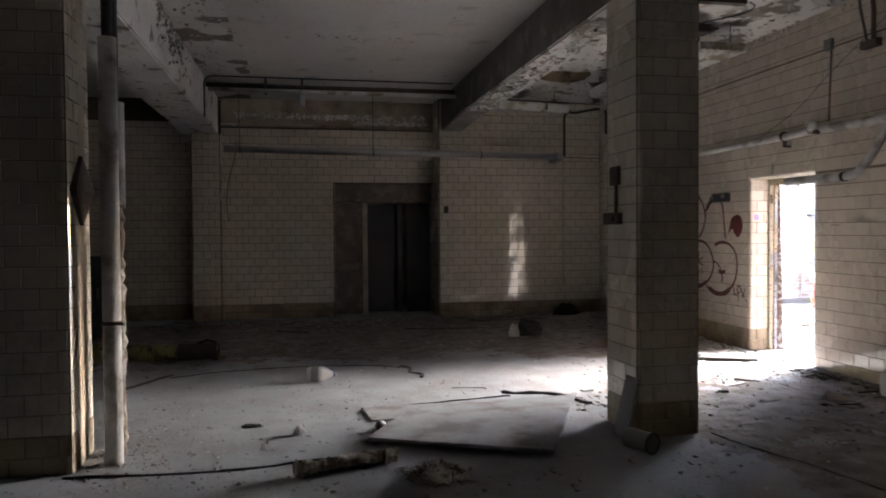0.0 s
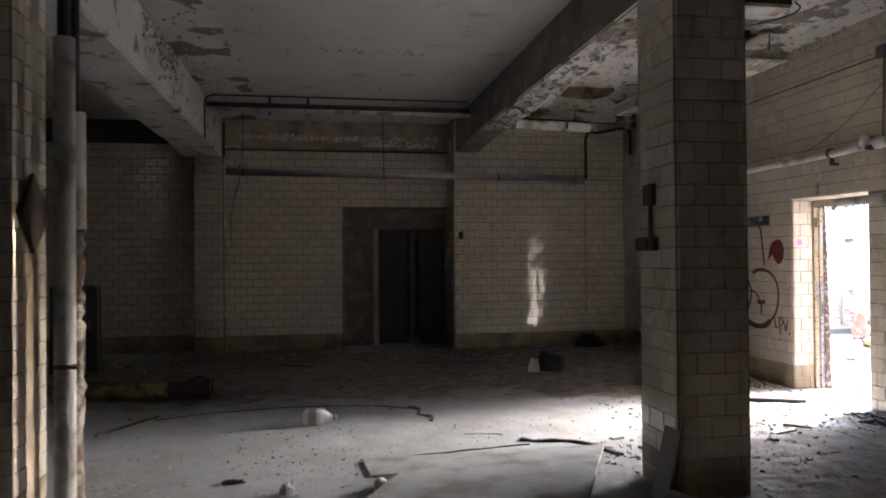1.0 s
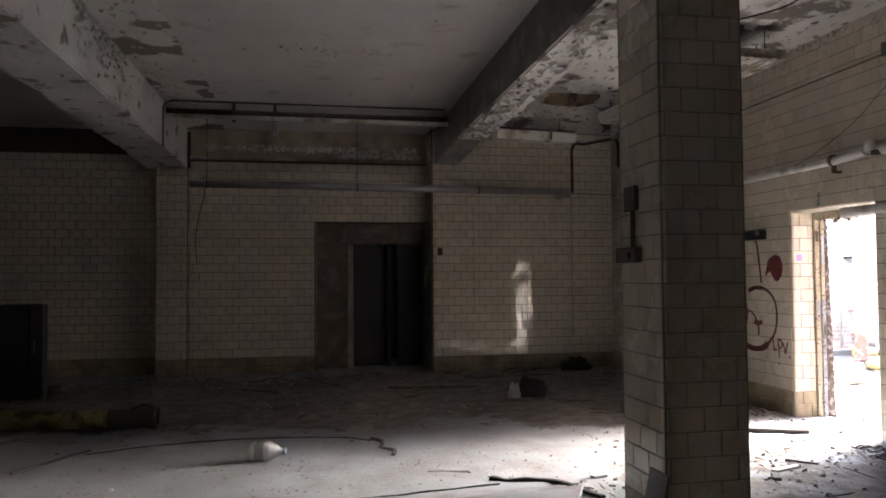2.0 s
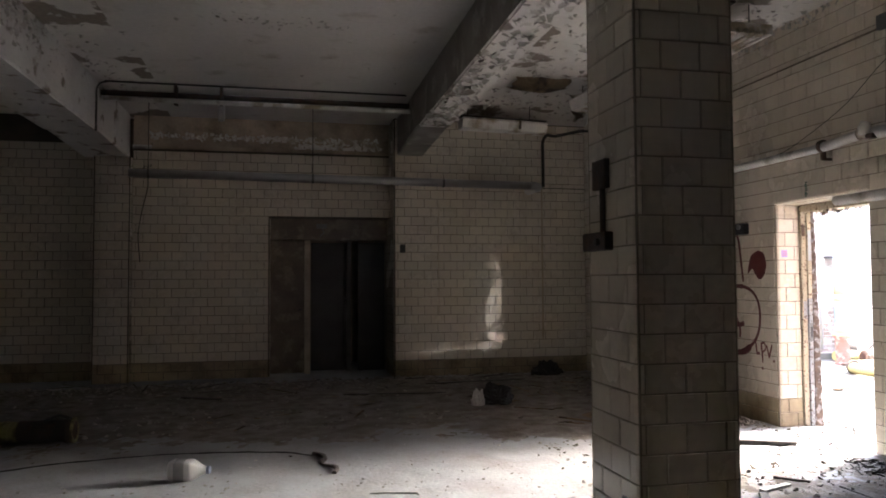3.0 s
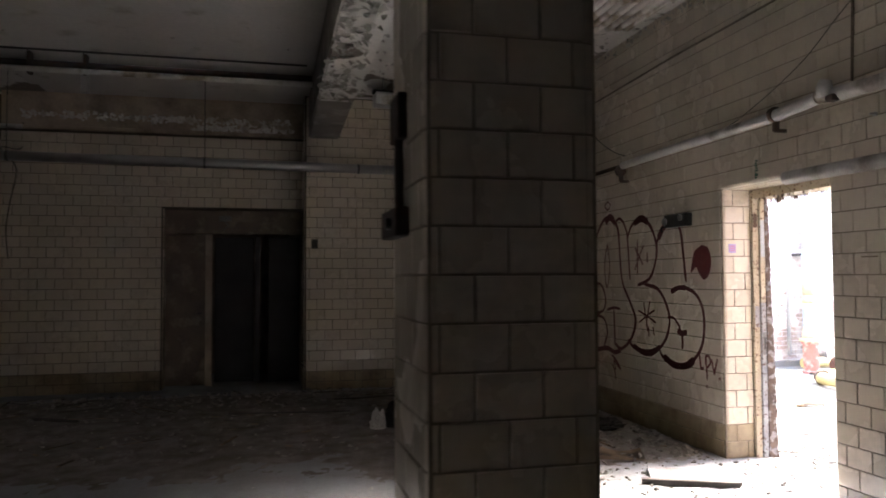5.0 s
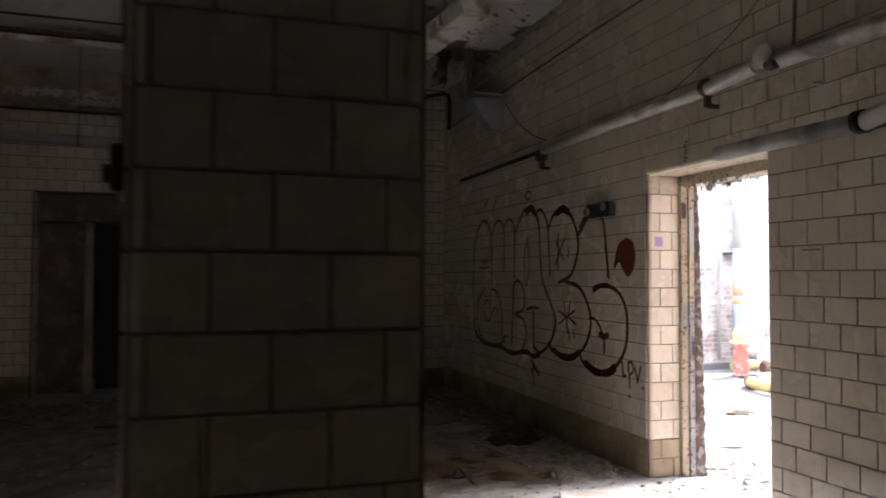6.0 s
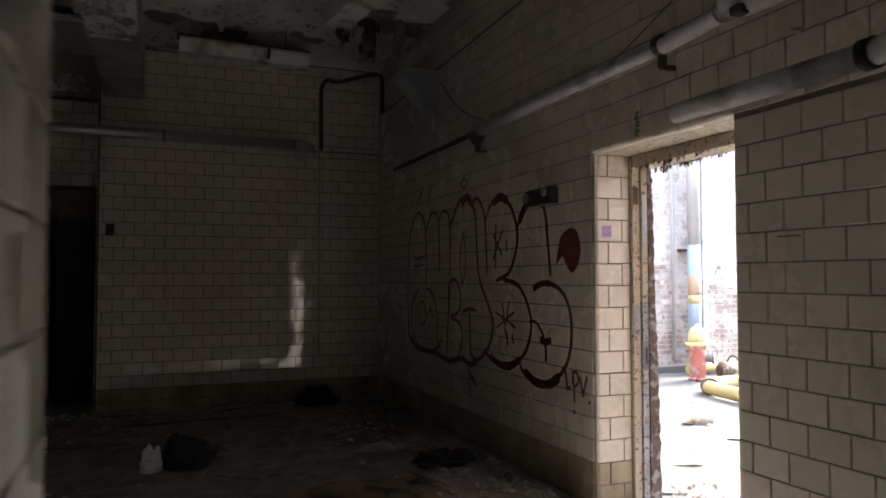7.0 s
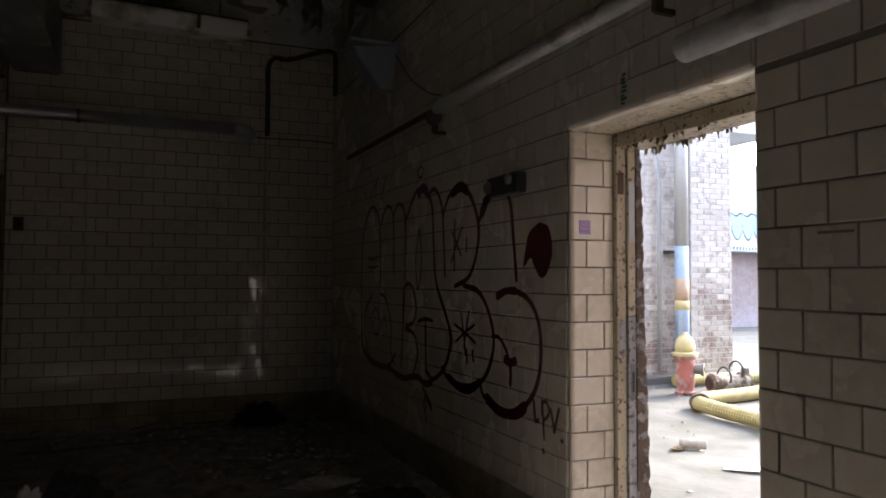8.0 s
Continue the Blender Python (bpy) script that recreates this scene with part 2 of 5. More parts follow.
# ---- glazed tile courses ----
TL, TH, TD, JOINT = 0.2032, 0.1355, 0.008, 0.0066


class Run:
    """A line in plan along which courses of tile are laid; the tile stands off to the line's right."""

    def __init__(self, points, closed=False):
        self.p = [Vector((x, y)) for x, y in points]
        if closed:
            self.p.append(self.p[0].copy())
        self.s = [0.0]
        for a, b in zip(self.p, self.p[1:]):
            self.s.append(self.s[-1] + (b - a).length)
        d = [(b - a).normalized() for a, b in zip(self.p, self.p[1:])]
        ends = [(d[-1] + d[0]).normalized()] * 2 if closed else [d[0], d[-1]]
        t = [ends[0]] + [(a + b).normalized() for a, b in zip(d, d[1:])] + [ends[1]]
        self.n = [Vector((v.y, -v.x)) for v in t]
        self.length = self.s[-1]

    def at(self, s, depth):
        for i in range(len(self.s) - 1):
            if s <= self.s[i + 1] + 1e-6:
                k = (s - self.s[i]) / (self.s[i + 1] - self.s[i])
                n = self.n[i].lerp(self.n[i + 1], k).normalized()
                q = self.p[i].lerp(self.p[i + 1], k) + n * depth
                return q
        return self.p[-1] + self.n[-1] * depth

    def inner(self, a, b):
        return [s for s in self.s[1:-1] if a + 0.004 < s < b - 0.004]


def tile_geo(run, s0, s1, z0, z1, verts, faces, rng):
    b = 0.0022
    d = TD + rng.uniform(-0.0009, 0.0009)
    mid = run.inner(s0 + b, s1 - b)
    base = len(verts)
    rows = []
    tilt = rng.uniform(-0.0008, 0.0008)
    for S, za, zb, dep in (([s0 + b, *mid, s1 - b], z0 + b, z1 - b, d), ([s0, *mid, s1], z0, z1, d - b), ([s0, *mid, s1], z0, z1, -0.001)):
        for z in (za, zb):
            row = []
            for s in S:
                q = run.at(s, dep + (tilt if z == zb else -tilt) * (dep > 0))
                row.append(len(verts))
                verts.append((q.x, q.y, z))
            rows.append(row)
    n = len(mid) + 1
    fl, fh, el, eh, bl, bh = rows
    for k in range(n):
        faces.append((fl[k], fl[k + 1], fh[k + 1], fh[k]))
        faces.append((el[k], el[k + 1], fl[k + 1], fl[k]))
        faces.append((fh[k], fh[k + 1], eh[k + 1], eh[k]))
        faces.append((bl[k], bl[k + 1], el[k + 1], el[k]))
        faces.append((eh[k], eh[k + 1], bh[k + 1], bh[k]))
    for a, c in ((0, 1), (-1, -1)):
        quads = [(el[a], fl[a], fh[a], eh[a]), (bl[a], el[a], eh[a], bh[a])]
        faces.extend(quads if a == 0 else [q[::-1] for q in quads])


def raw_mesh(name, verts, faces, material):
    me = bpy.data.meshes.new(name)
    me.from_pydata(verts, [], faces)
    me.materials.append(material)
    return me


def lay_tiles(run, parent, z_from, z_to, holes=(), near=None, pitch=TL, phase=0.0, seed=1, base_courses=2, limit=300, drop=0.0):
    """Courses in running bond; near(s, z) picks the tiles that become parts of their own."""
    rng = random.Random(seed)
    fields = {TILE: ([], []), TILE_BASE: ([], [])}
    shared, count = {}, 0
    course = int(round(z_from / TH))
    while (course + 0.6) * TH - drop < z_to:
        z0, z1 = course * TH + JOINT / 2 - drop, min((course + 1) * TH - JOINT / 2 - drop, z_to)
        spans = [(0.0, run.length)]
        for h0, h1, b0, b1 in holes:
            if z1 > b0 + 0.01 and z0 < b1 - 0.01:
                spans = [q for a, c in spans for q in ((a, min(c, h0)), (max(a, h1), c)) if q[1] - q[0] > 0.01]
        material = TILE_BASE if course < base_courses else TILE
        for a, c in spans:
            k = math.floor((a - phase) / pitch) - 1
            while True:
                t0 = phase + (k + 0.5 * (course % 2)) * pitch
                t1 = t0 + pitch
                k += 1
                if t0 >= c - 0.01:
                    break
                u0, u1 = max(a, t0) + JOINT / 2 * (t0 > a), min(c, t1) - JOINT / 2 * (t1 < c)
                if u1 - u0 < 0.012:
                    continue
                if near and count < limit and near((u0 + u1) / 2, z0):
                    count += 1
                    full = not run.inner(u0, u1) and abs(u1 - u0 - (pitch - JOINT)) < 1e-4 and z1 - z0 > TH - JOINT - 1e-4
                    if full:
                        key = material.name
                        if key not in shared:
                            v, f = [], []
                            flat = Run([(0, 0), (1, 0)])
                            tile_geo(flat, 0, u1 - u0, 0, z1 - z0, v, f, rng)
                            shared[key] = raw_mesh("tile", v, f, material)
                        ob = new("tile", shared[key])
                        q, e = run.at(u0, 0), run.at(u1, 0)
                        ob.matrix_basis = pose(q.x, q.y, z0, rng.uniform(-0.25, 0.25), 0, math.degrees(math.atan2(e.y - q.y, e.x - q.x)) + rng.uniform(-0.2, 0.2))
                    else:
                        v, f = [], []
                        tile_geo(run, u0, u1, z0, z1, v, f, rng)
                        ob = new("tile", raw_mesh("tile", v, f, material))
                    ob.parent = parent
                else:
                    tile_geo(run, u0, u1, z0, z1, *fields[material], rng)
        course += 1
    for material, (v, f) in fields.items():
        if v:
            ob = new("tile_field", raw_mesh("tile_field", v, f, material))
            ob.parent = parent
            tagged(ob, kind="stuff")


def rounded(x0, x1, y0, y1, r, seg=5):
    """A rounded rectangle in plan, run so that its outside is to the right."""
    out = []
    for cx, cy, a0 in ((x1 - r, y0 + r, -90), (x1 - r, y1 - r, 0), (x0 + r, y1 - r, 90), (x0 + r, y0 + r, 180)):
        for k in range(seg + 1):
            a = radians(a0 + 90 * k / seg)
            out.append((cx + r * math.cos(a), cy + r * math.sin(a)))
    return out


# ---- the room: measures ----
XE, XO = 5.935, 6.36            # inside and outside of the wall with the way out
YB, YBR = 12.76, 12.272          # back wall beside the door, and its proud part
YL = 13.02                      # back wall beyond the pier
XW, YS, ZC = -5.0, -2.6, 3.90   # far side, wall behind, ceiling
EX0, EX1, EXH = 6.44, 7.617, 2.168
DX0, DX1, DH = 1.033, 2.862, 2.412


def structure(name, bm, material, label, category, smooth=False):
    return tagged(part(name, bm, material, None, "", smooth), label, category, kind="structure")


# floor: one uneven sheet
def floor_height(x, y):
    h = 0.010 * noise.noise(Vector((x * 1.1, y * 1.1, 0))) + 0.004 * noise.noise(Vector((x * 5, y * 5, 3))) + 0.0022 * noise.noise(Vector((x * 17, y * 17, 7)))
    rough_side = max(0.0, min(1.0, (x - 3.0) / 1.5)) + max(0.0, min(1.0, (y - 9.5) / 1.5))
    return h + min(1.0, rough_side) * 0.012 * (noise.noise(Vector((x * 9, y * 9, 11))) + 0.4) - 0.006


def floor_sheet():
    xs, ys = np.linspace(XW, XO, 210), np.linspace(YS, 14.5, 300)
    verts = [(x, y, floor_height(x, y)) for y in ys for x in xs]
    w = len(xs)
    faces = [(j * w + i, j * w + i + 1, (j + 1) * w + i + 1, (j + 1) * w + i) for j in range(len(ys) - 1) for i in range(w - 1)]
    me = raw_mesh("floor", verts, faces, FLOOR)
    for p in me.polygons:
        p.use_smooth = True
    tagged(new("floor", me), "dusty grey concrete floor strewn with rubble", "floor", kind="structure")
    below = box(XW - 0.3, XO - 0.01, YS - 0.3, 14.8, -0.3, -0.06)
    structure("floor_slab", below, FLOOR, "concrete slab under the dusty floor", "floor slab")


floor_sheet()

# wall with the way out (substrate behind the tile)
bm = bmesh.new()
for y0, y1, z0, z1 in ((YS, EX0 - TD, -0.2, ZC), (EX1 + TD, 14.8, -0.2, ZC), (EX0 - TD, EX1 + TD, EXH + TD, ZC)):
    box(XE + TD, XO, y0, y1, z0, z1, bm=bm)
wall_east = structure("wall_east", bm, MORTAR, "cream glazed tile wall with red spray paint", "wall")
# facade above, outside
structure("wall_east_upper", box(XE + TD, XO, YS, 14.8, ZC + 0.002, 8.0), WHITEWALL, "upper outside wall of the building", "wall")

bm = bmesh.new()
for x0, x1, z0, z1 in ((-0.92, DX0 - 0.001, -0.2, ZC), (DX0 - 0.001, DX1, DH, ZC)):
    box(x0, x1, YB + TD, YB + 0.30, z0, z1, bm=bm)
box(DX1, XE + TD, YBR + TD, YB + 0.30, -0.2, ZC, bm=bm)
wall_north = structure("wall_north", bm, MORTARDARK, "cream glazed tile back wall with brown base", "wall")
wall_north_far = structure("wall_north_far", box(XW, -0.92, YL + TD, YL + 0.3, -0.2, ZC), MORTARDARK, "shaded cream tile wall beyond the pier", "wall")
# The gap from y -1.7 to -1.15 is an added, unseen fill-light opening.
bm = bmesh.new()
for y0, y1, z0, z1 in ((YS - 0.3, -1.7, -0.2, ZC), (-1.15, 14.8, -0.2, ZC), (-1.7, -1.15, 2.0, ZC)):
    box(XW - 0.3, XW, y0, y1, z0, z1, bm=bm)
structure("ground_west", box(-900, XW - 0.302, YS - 0.3, 900, -0.4, -0.03), FLOOR, "plain ground beside the building", "ground")
# Added pane: tints the fill light on the column fronts.
structure("west_tint_pane", box(XW - 0.16, XW - 0.154, -1.699, -1.151, -0.02, 1.999), TINTPANE, "added unseen pane that warms the fill light from the west", "window")
# Added out of view to keep the opening's light off the west column.
structure("wall_stub", box(XW + 0.002, -1.35, 1.4, 1.6, -0.1, ZC - 0.01), LOWBOUNCE, "added unseen partition that shades the west column", "wall")
wall_west = structure("wall_west", bm, LOWBOUNCE, "unseen side wall, kept dark to cut bounced light", "wall")
structure("ground_south", box(-800, 800, -1500, YS - 0.302, -0.4, -0.03), FLOOR, "plain ground behind the building", "ground")
# Unseen wall behind the camera, dark so the column fronts stay dim.
wall_south = structure("wall_south", box(XW, XO, YS - 0.3, YS, -0.2, ZC), LOWBOUNCE, "unseen wall behind, kept dark to cut bounced light", "wall")

# ceiling: one sheet with a slight sag
def ceiling():
    xs, ys = np.linspace(XW, XE + 0.005, 120), np.linspace(YS, YL, 150)
    verts = [(x, y, ZC + 0.006 * noise.noise(Vector((x * 2, y * 2, 5))) - 0.004) for y in ys for x in xs]
    w = len(xs)
    faces = [(j * w + i, (j + 1) * w + i, (j + 1) * w + i + 1, j * w + i + 1) for j in range(len(ys) - 1) for i in range(w - 1)]
    me = raw_mesh("ceiling", verts, faces, CEIL)
    me.materials.append(PEEL)
    for p in me.polygons:
        p.use_smooth = True
        x, y, z = p.center
        edge = noise.noise(Vector((x * 1.6, y * 1.6, 2)))
        if x > 3.2 or (x < -0.45 + 0.25 * edge and x > -1.1):
            p.material_index = 1
    tagged(new("ceiling", me), "grey ceiling with peeling white paint", "ceiling", kind="structure")
    structure("ceiling_slab", box(XW - 0.3, XE + TD - 0.002, YS - 0.3, 14.8, ZC + 0.02, ZC + 0.3), BEAMGREY, "concrete slab above the room", "ceiling slab")


ceiling()


def beam(name, x0, x1, z_low, y_step, y_end, z_end, side, under, label, skew):
    """A downstand beam; the last stretch before the wall drops a little."""
    def prism(profile, material, nm, parent=None):
        bm = bmesh.new()
        a = [bm.verts.new((x0 + skew * (y - y_step), y, z)) for y, z in profile]
        b = [bm.verts.new((x1 + skew * (y - y_step), y, z)) for y, z in profile]
        n = len(profile)
        bm.faces.new(a)
        bm.faces.new(b[::-1])
        for k in range(n):
            bm.faces.new((a[k], b[k], b[(k + 1) % n], a[(k + 1) % n]))
        bmesh.ops.recalc_face_normals(bm, faces=bm.faces)
        bmesh.ops.bevel(bm, geom=[e for e in bm.edges if abs(e.verts[0].co.y - e.verts[1].co.y) > 1e-6 and min(e.verts[0].co.z, e.verts[1].co.z) < 3.6], offset=0.018, segments=3, affect="EDGES")
        me = mesh_of(nm, bm, material)
        me.materials.append(under)
        for p in me.polygons:
            if p.normal.z < -0.6 and p.center.y < y_step:
                p.material_index = 1
        ob = new(nm, me)
        ob.parent = parent
        return ob
    main = prism([(YS, z_low), (y_step, z_low), (y_step, ZC - 0.004), (YS, ZC - 0.004)], side, name)
    tagged(main, label, "beam", kind="structure")
    prism([(y_step + 0.002, z_low + 0.022), (y_end, z_end), (y_end, ZC - 0.004), (y_step + 0.002, ZC - 0.004)], side, "haunch", main)
    return main


beam_east = beam("beam_east", 2.885, 3.285, 3.385, 10.35, YBR + TD - 0.002, 3.335, BEAMGREY, PEEL, "concrete ceiling beam with flaking white underside", 0.014)
beam_west = beam("beam_west", -1.63, -1.0, 3.295, 10.97, YB + TD, 3.253, BEAMWHITE, BEAMWHITE, "whitewashed concrete ceiling beam, flaking paint", 0.016)

# ---- columns ----


def column(name, x0, x1, y0, y1, label, seed, near=None):
    ob = structure(name, box(x0 + TD, x1 - TD, y0 + TD, y1 - TD, -0.1, 3.39), MORTARPALE, label, "column")
    run = Run(rounded(x0 + TD, x1 - TD, y0 + TD, y1 - TD, 0.034), closed=True)
    lay_tiles(run, ob, 0.0, 3.385, pitch=run.length / round(run.length / TL), phase=0.06, seed=seed, near=near, drop=0.022)
    return ob


# ---- doorway to the yard: steel frame, torn flakes ----
def exit_frame():
    f = empty("door_frame", "chipped cream and blue-grey steel door frame, door missing", "door frame", kind="structure")
    y1, y0 = EX1 - 0.004, EX0 + 0.004
    part("jamb", box(6.195, 6.25, y1 - 0.03, y1 + 0.0, -0.02, EXH - 0.02, 0.005), STEELPAINT, f)
    part("jamb", box(6.252, 6.298, y1 - 0.045, y1, 1.25, EXH - 0.02, 0.005), STEELPAINT, f)
    part("jamb", box(6.252, 6.298, y1 - 0.045, y1, -0.02, 1.248, 0.005), STEELBLUE, f, "flaking blue-grey lower jamb")
    part("paint_patch", box(6.256, 6.292, y1 - 0.048, y1 - 0.0455, 1.62, 1.92, 0.001), PIPEGREY, f, "pale blue-grey paint patch")
    part("paint_patch", box(6.205, 6.245, y1 - 0.033, y1 - 0.0305, 1.05, 1.22, 0.001), STEELBLUE, f)
    edge = bmesh.new()
    rr = random.Random(12)
    prev = None
    for k in range(60):
        z = -0.02 + k * (EXH - 0.03) / 59
        reach = 6.318 + 0.055 * (1 - z / EXH) + rr.uniform(-0.006, 0.006)
        vs = [edge.verts.new(c) for c in ((6.30, y1, z), (6.30, y1 - 0.05, z), (reach, y1 - 0.062 + rr.uniform(-0.006, 0.004), z), (reach, y1, z))]
        if prev:
            for q in range(4):
                edge.faces.new((prev[q], prev[(q + 1) % 4], vs[(q + 1) % 4], vs[q]))
        else:
            edge.faces.new(vs[::-1])
        prev = vs
    edge.faces.new(prev)
    part("jamb_edge", edge, STEELRUST, f, "ragged rusted jamb edge")
    part("jamb", box(6.195, 6.34, y0 + 0.0, y0 + 0.03, -0.02, EXH - 0.02, 0.006), STEELPAINT, f)
    part("head", box(6.195, 6.36, y0 + 0.032, y1 - 0.034, EXH - 0.075, EXH - 0.004, 0.006), STEELPAINT, f)
    plate = part("strike_plate", box(6.262, 6.292, y1 - 0.0485, y1 - 0.0455, 0.83, 1.01, 0.001), SHEETMETAL, f, "steel strike plate")
    part("strike_slot", box(6.27, 6.284, y1 - 0.0495, y1 - 0.0486, 0.87, 0.97), DOORDARK, plate)
    part("hinge", box(6.20, 6.235, y1 - 0.037, y1 - 0.031, 1.86, 1.97, 0.002), RUST, f, "rusted hinge leaf")
    rng = random.Random(5)
    clusters = [rng.uniform(EX0 + 0.08, EX1 - 0.1) for _ in range(9)]
    for k in range(110):
        y = min(EX1 - 0.06, max(EX0 + 0.05, rng.choice(clusters) + rng.gauss(0, 0.05)))
        x = rng.choice((6.20, 6.205, 6.34, 6.35))
        w, h = rng.uniform(0.004, 0.016), 0.004 + 0.045 * rng.random() ** 2.2
        bm = bmesh.new()
        pts = [(0, -w, 0.004), (rng.uniform(-.004, .008), -w * 0.7, -h * rng.uniform(.4, .8)), (rng.uniform(-.01, .012), rng.uniform(-.3, .3) * w, -h), (rng.uniform(-.004, .01), w * 0.7, -h * rng.uniform(.3, .9)), (0, w, 0.004)]
        vs = [bm.verts.new((x + a, y + b, EXH - 0.077 + c)) for a, b, c in pts]
        bm.faces.new(vs)
        bmesh.ops.solidify(bm, geom=bm.faces[:], thickness=0.0015)
        part("paint_flake", bm, rng.choice((STEELPAINT, STEELRUST, RUST)), f)
    return f


exit_frame()

# ---- pipes and fittings on the wall with the way out ----
def clamp(x, y, z, drop, parent):
    bm = tube([(x, y - 0.02, z), (x, y + 0.02, z)], 0.055, 12)
    box(x - 0.012, x + 0.03, y - 0.012, y + 0.012, z - drop, z - 0.02, bm=bm)
    box(x, XE - 0.002, y - 0.012, y + 0.012, z - drop - 0.006, z - drop + 0.018, bm=bm)
    part("bracket", bm, RUST, parent, "rusty wall bracket")


wp = empty("wall_pipe", "white wrapped steam pipe with rusty brackets along the tile wall", "pipe")
PX = 5.845
part("run", tube([(PX, 9.122, 2.585), (PX, 8.029, 2.598), (PX, 6.896, 2.596)], 0.037, 14, wob=0.05), WRAP, wp, smooth=True)
part("run", tube([(PX, 6.864, 2.596), (PX, 6.439, 2.625), (PX, 6.332, 2.638)], 0.043, 14, wob=0.04), WRAP, wp, smooth=True)
part("run", tube([(PX, 6.288, 2.614), (PX, 4.38, 2.575), (PX, 1.38, 2.53), (PX, YS, 2.45)], 0.048, 14, wob=0.04), WRAP, wp, smooth=True)
part("bare_run", tube([(PX, 11.348, 2.584), (PX, 9.112, 2.585)], 0.021, 10), RUST, wp, "bare rusted end of the pipe", True)
part("coupling", lathe([(0.02, -0.05), (0.05, -0.045), (0.055, 0), (0.05, 0.045), (0.02, 0.05)], pose(PX, 6.354, 2.633, 90), 16), WRAPTORN, wp, "torn coupling wrap", True)
part("elbow", tube([(5.80, 6.30, 2.605), (5.795, 6.295, 2.665), (5.80, 6.285, 2.71)], [0.045, 0.05, 0.035], 14, wob=0.1), WRAP, wp, smooth=True)
part("valve", box(5.77, 5.83, 6.20, 6.27, 2.56, 2.605, 0.01), RUST, wp, "rusty valve body")
clamp(PX, 6.836, 2.609, 0.12, wp)
clamp(PX, 9.174, 2.539, 0.11, wp)
clamp(PX, 3.36, 2.59, 0.12, wp)

lt = empty("hanging_pipe", "grey wrapped pipe hanging across the doorway with a black strap", "pipe")
LX = 5.245
part("run", tube([(LX + 0.01, 5.995, 2.028), (LX, 5.17, 2.02)], 0.038, 16, wob=0.03), WRAP, lt, smooth=True)
part("run", tube([(LX, 5.15, 2.02), (LX, 5.0, 2.05), (LX - 0.01, 4.85, 2.16), (LX - 0.03, 4.62, 2.40), (LX - 0.05, 4.1, 3.1), (LX - 0.06, 3.4, 3.895)], 0.038, 16, wob=0.03), WRAP, lt, smooth=True)
part("strap", tube([(LX, 5.185, 2.02), (LX, 5.145, 2.02)], 0.045, 16, wob=0.12), RUBBER, lt, "black rubber strap", True)

cd = empty("conduit", "thin rusty conduit with a junction box on the tile wall", "conduit")
part("run", tube([(XE - 0.012, 11.978, 3.352), (XE - 0.012, 8.35, 3.455), (XE - 0.012, 2.88, 3.5), (XE - 0.012, YS, 3.45)], 0.009, 8), CONDUIT, cd, smooth=True)
part("drop", tube([(XE - 0.012, 6.17, 3.5), (XE - 0.012, 6.204, 2.691)], 0.009, 8), CONDUIT, cd, smooth=True)
part("junction_box", box(XE - 0.045, XE - 0.002, 6.14, 6.25, 3.45, 3.57, 0.005), SHEETMETAL, cd, "small steel junction box")
wire = tube([Vector(p) for p in smooth_run([(XE - 0.02, 5.259, 3.68), (XE - 0.012, 5.718, 3.449), (XE - 0.012, 6.238, 3.181), (XE - 0.012, 6.683, 2.92), (XE - 0.03, 7.344, 2.678), (XE - 0.05, 7.713, 2.63)])], 0.0035, 6)
tagged(part("loose_wire", wire, DARKIRON), "thin black wire drooping down the tile wall", "wire")
br = empty("ceiling_bracket", "rusty angle strut between ceiling and tile wall", "bracket")
part("strut", tube([(5.90, 5.56, 3.40), (5.72, 5.36, 3.65), (5.55, 5.21, 3.89)], 0.022, 8), RUST, br)
part("strut", tube([(5.90, 5.64, 3.40), (5.68, 5.48, 3.67), (5.5, 5.31, 3.89)], 0.014, 8), RUST, br)
part("plate", box(5.86, XE - 0.002, 5.48, 5.70, 3.33, 3.41, 0.005), RUST, br)

al = empty("alarm_box", "broken black alarm unit on the tile wall", "alarm unit")
alarm_body = part("body", box(XE - 0.075, XE - 0.002, 8.028, 8.384, 1.905, 2.02, 0.012), GLAZEGREY, al)
part("lens", lathe([(0.001, 0), (0.03, 0.004), (0.036, 0.02), (0.02, 0.034), (0.001, 0.036)], pose(XE - 0.074, 8.345, 1.96, 0, -90, 0), 14), SHEETMETAL, alarm_body, "round grey lens", True)
part("lens", lathe([(0.001, 0), (0.026, 0.004), (0.03, 0.018), (0.016, 0.03), (0.001, 0.032)], pose(XE - 0.074, 8.09, 1.98, 0, -90, 0), 14), SHEETMETAL, alarm_body, "round grey lens", True)
part("cable_stub", tube([(XE - 0.03, 8.41, 1.935), (XE - 0.06, 8.45, 1.905), (XE - 0.05, 8.46, 1.875)], 0.008, 8), RUBBER, al)

bm = bmesh.new()
for k in range(8):
    rr = random.Random(k)
    box(XE - 0.0035, XE - 0.0005, 7.155 + rr.uniform(-.012, .008), 7.175 + rr.uniform(0, .012), 2.20 + k * 0.018, 2.20 + k * 0.018 + rr.uniform(.008, .016), bm=bm)
tagged(part("green_mark", bm, GREENPAINT), "small dark green painted mark on the tiles", "paint mark")
tagged(part("wall_screw", lathe([(0.012, 0), (0.014, 0.012), (0.006, 0.02), (0.005, 0.05), (0.001, 0.052)], pose(XE - 0.001, 6.034, 2.444, 0, -90, 0), 10), GALV), "galvanised screw stuck in the tile", "screw")
bm = bmesh.new()
box(XE - 0.0012, XE - 0.0003, 6.05, 6.18, 1.575, 1.584, 0.0003, bm=bm)
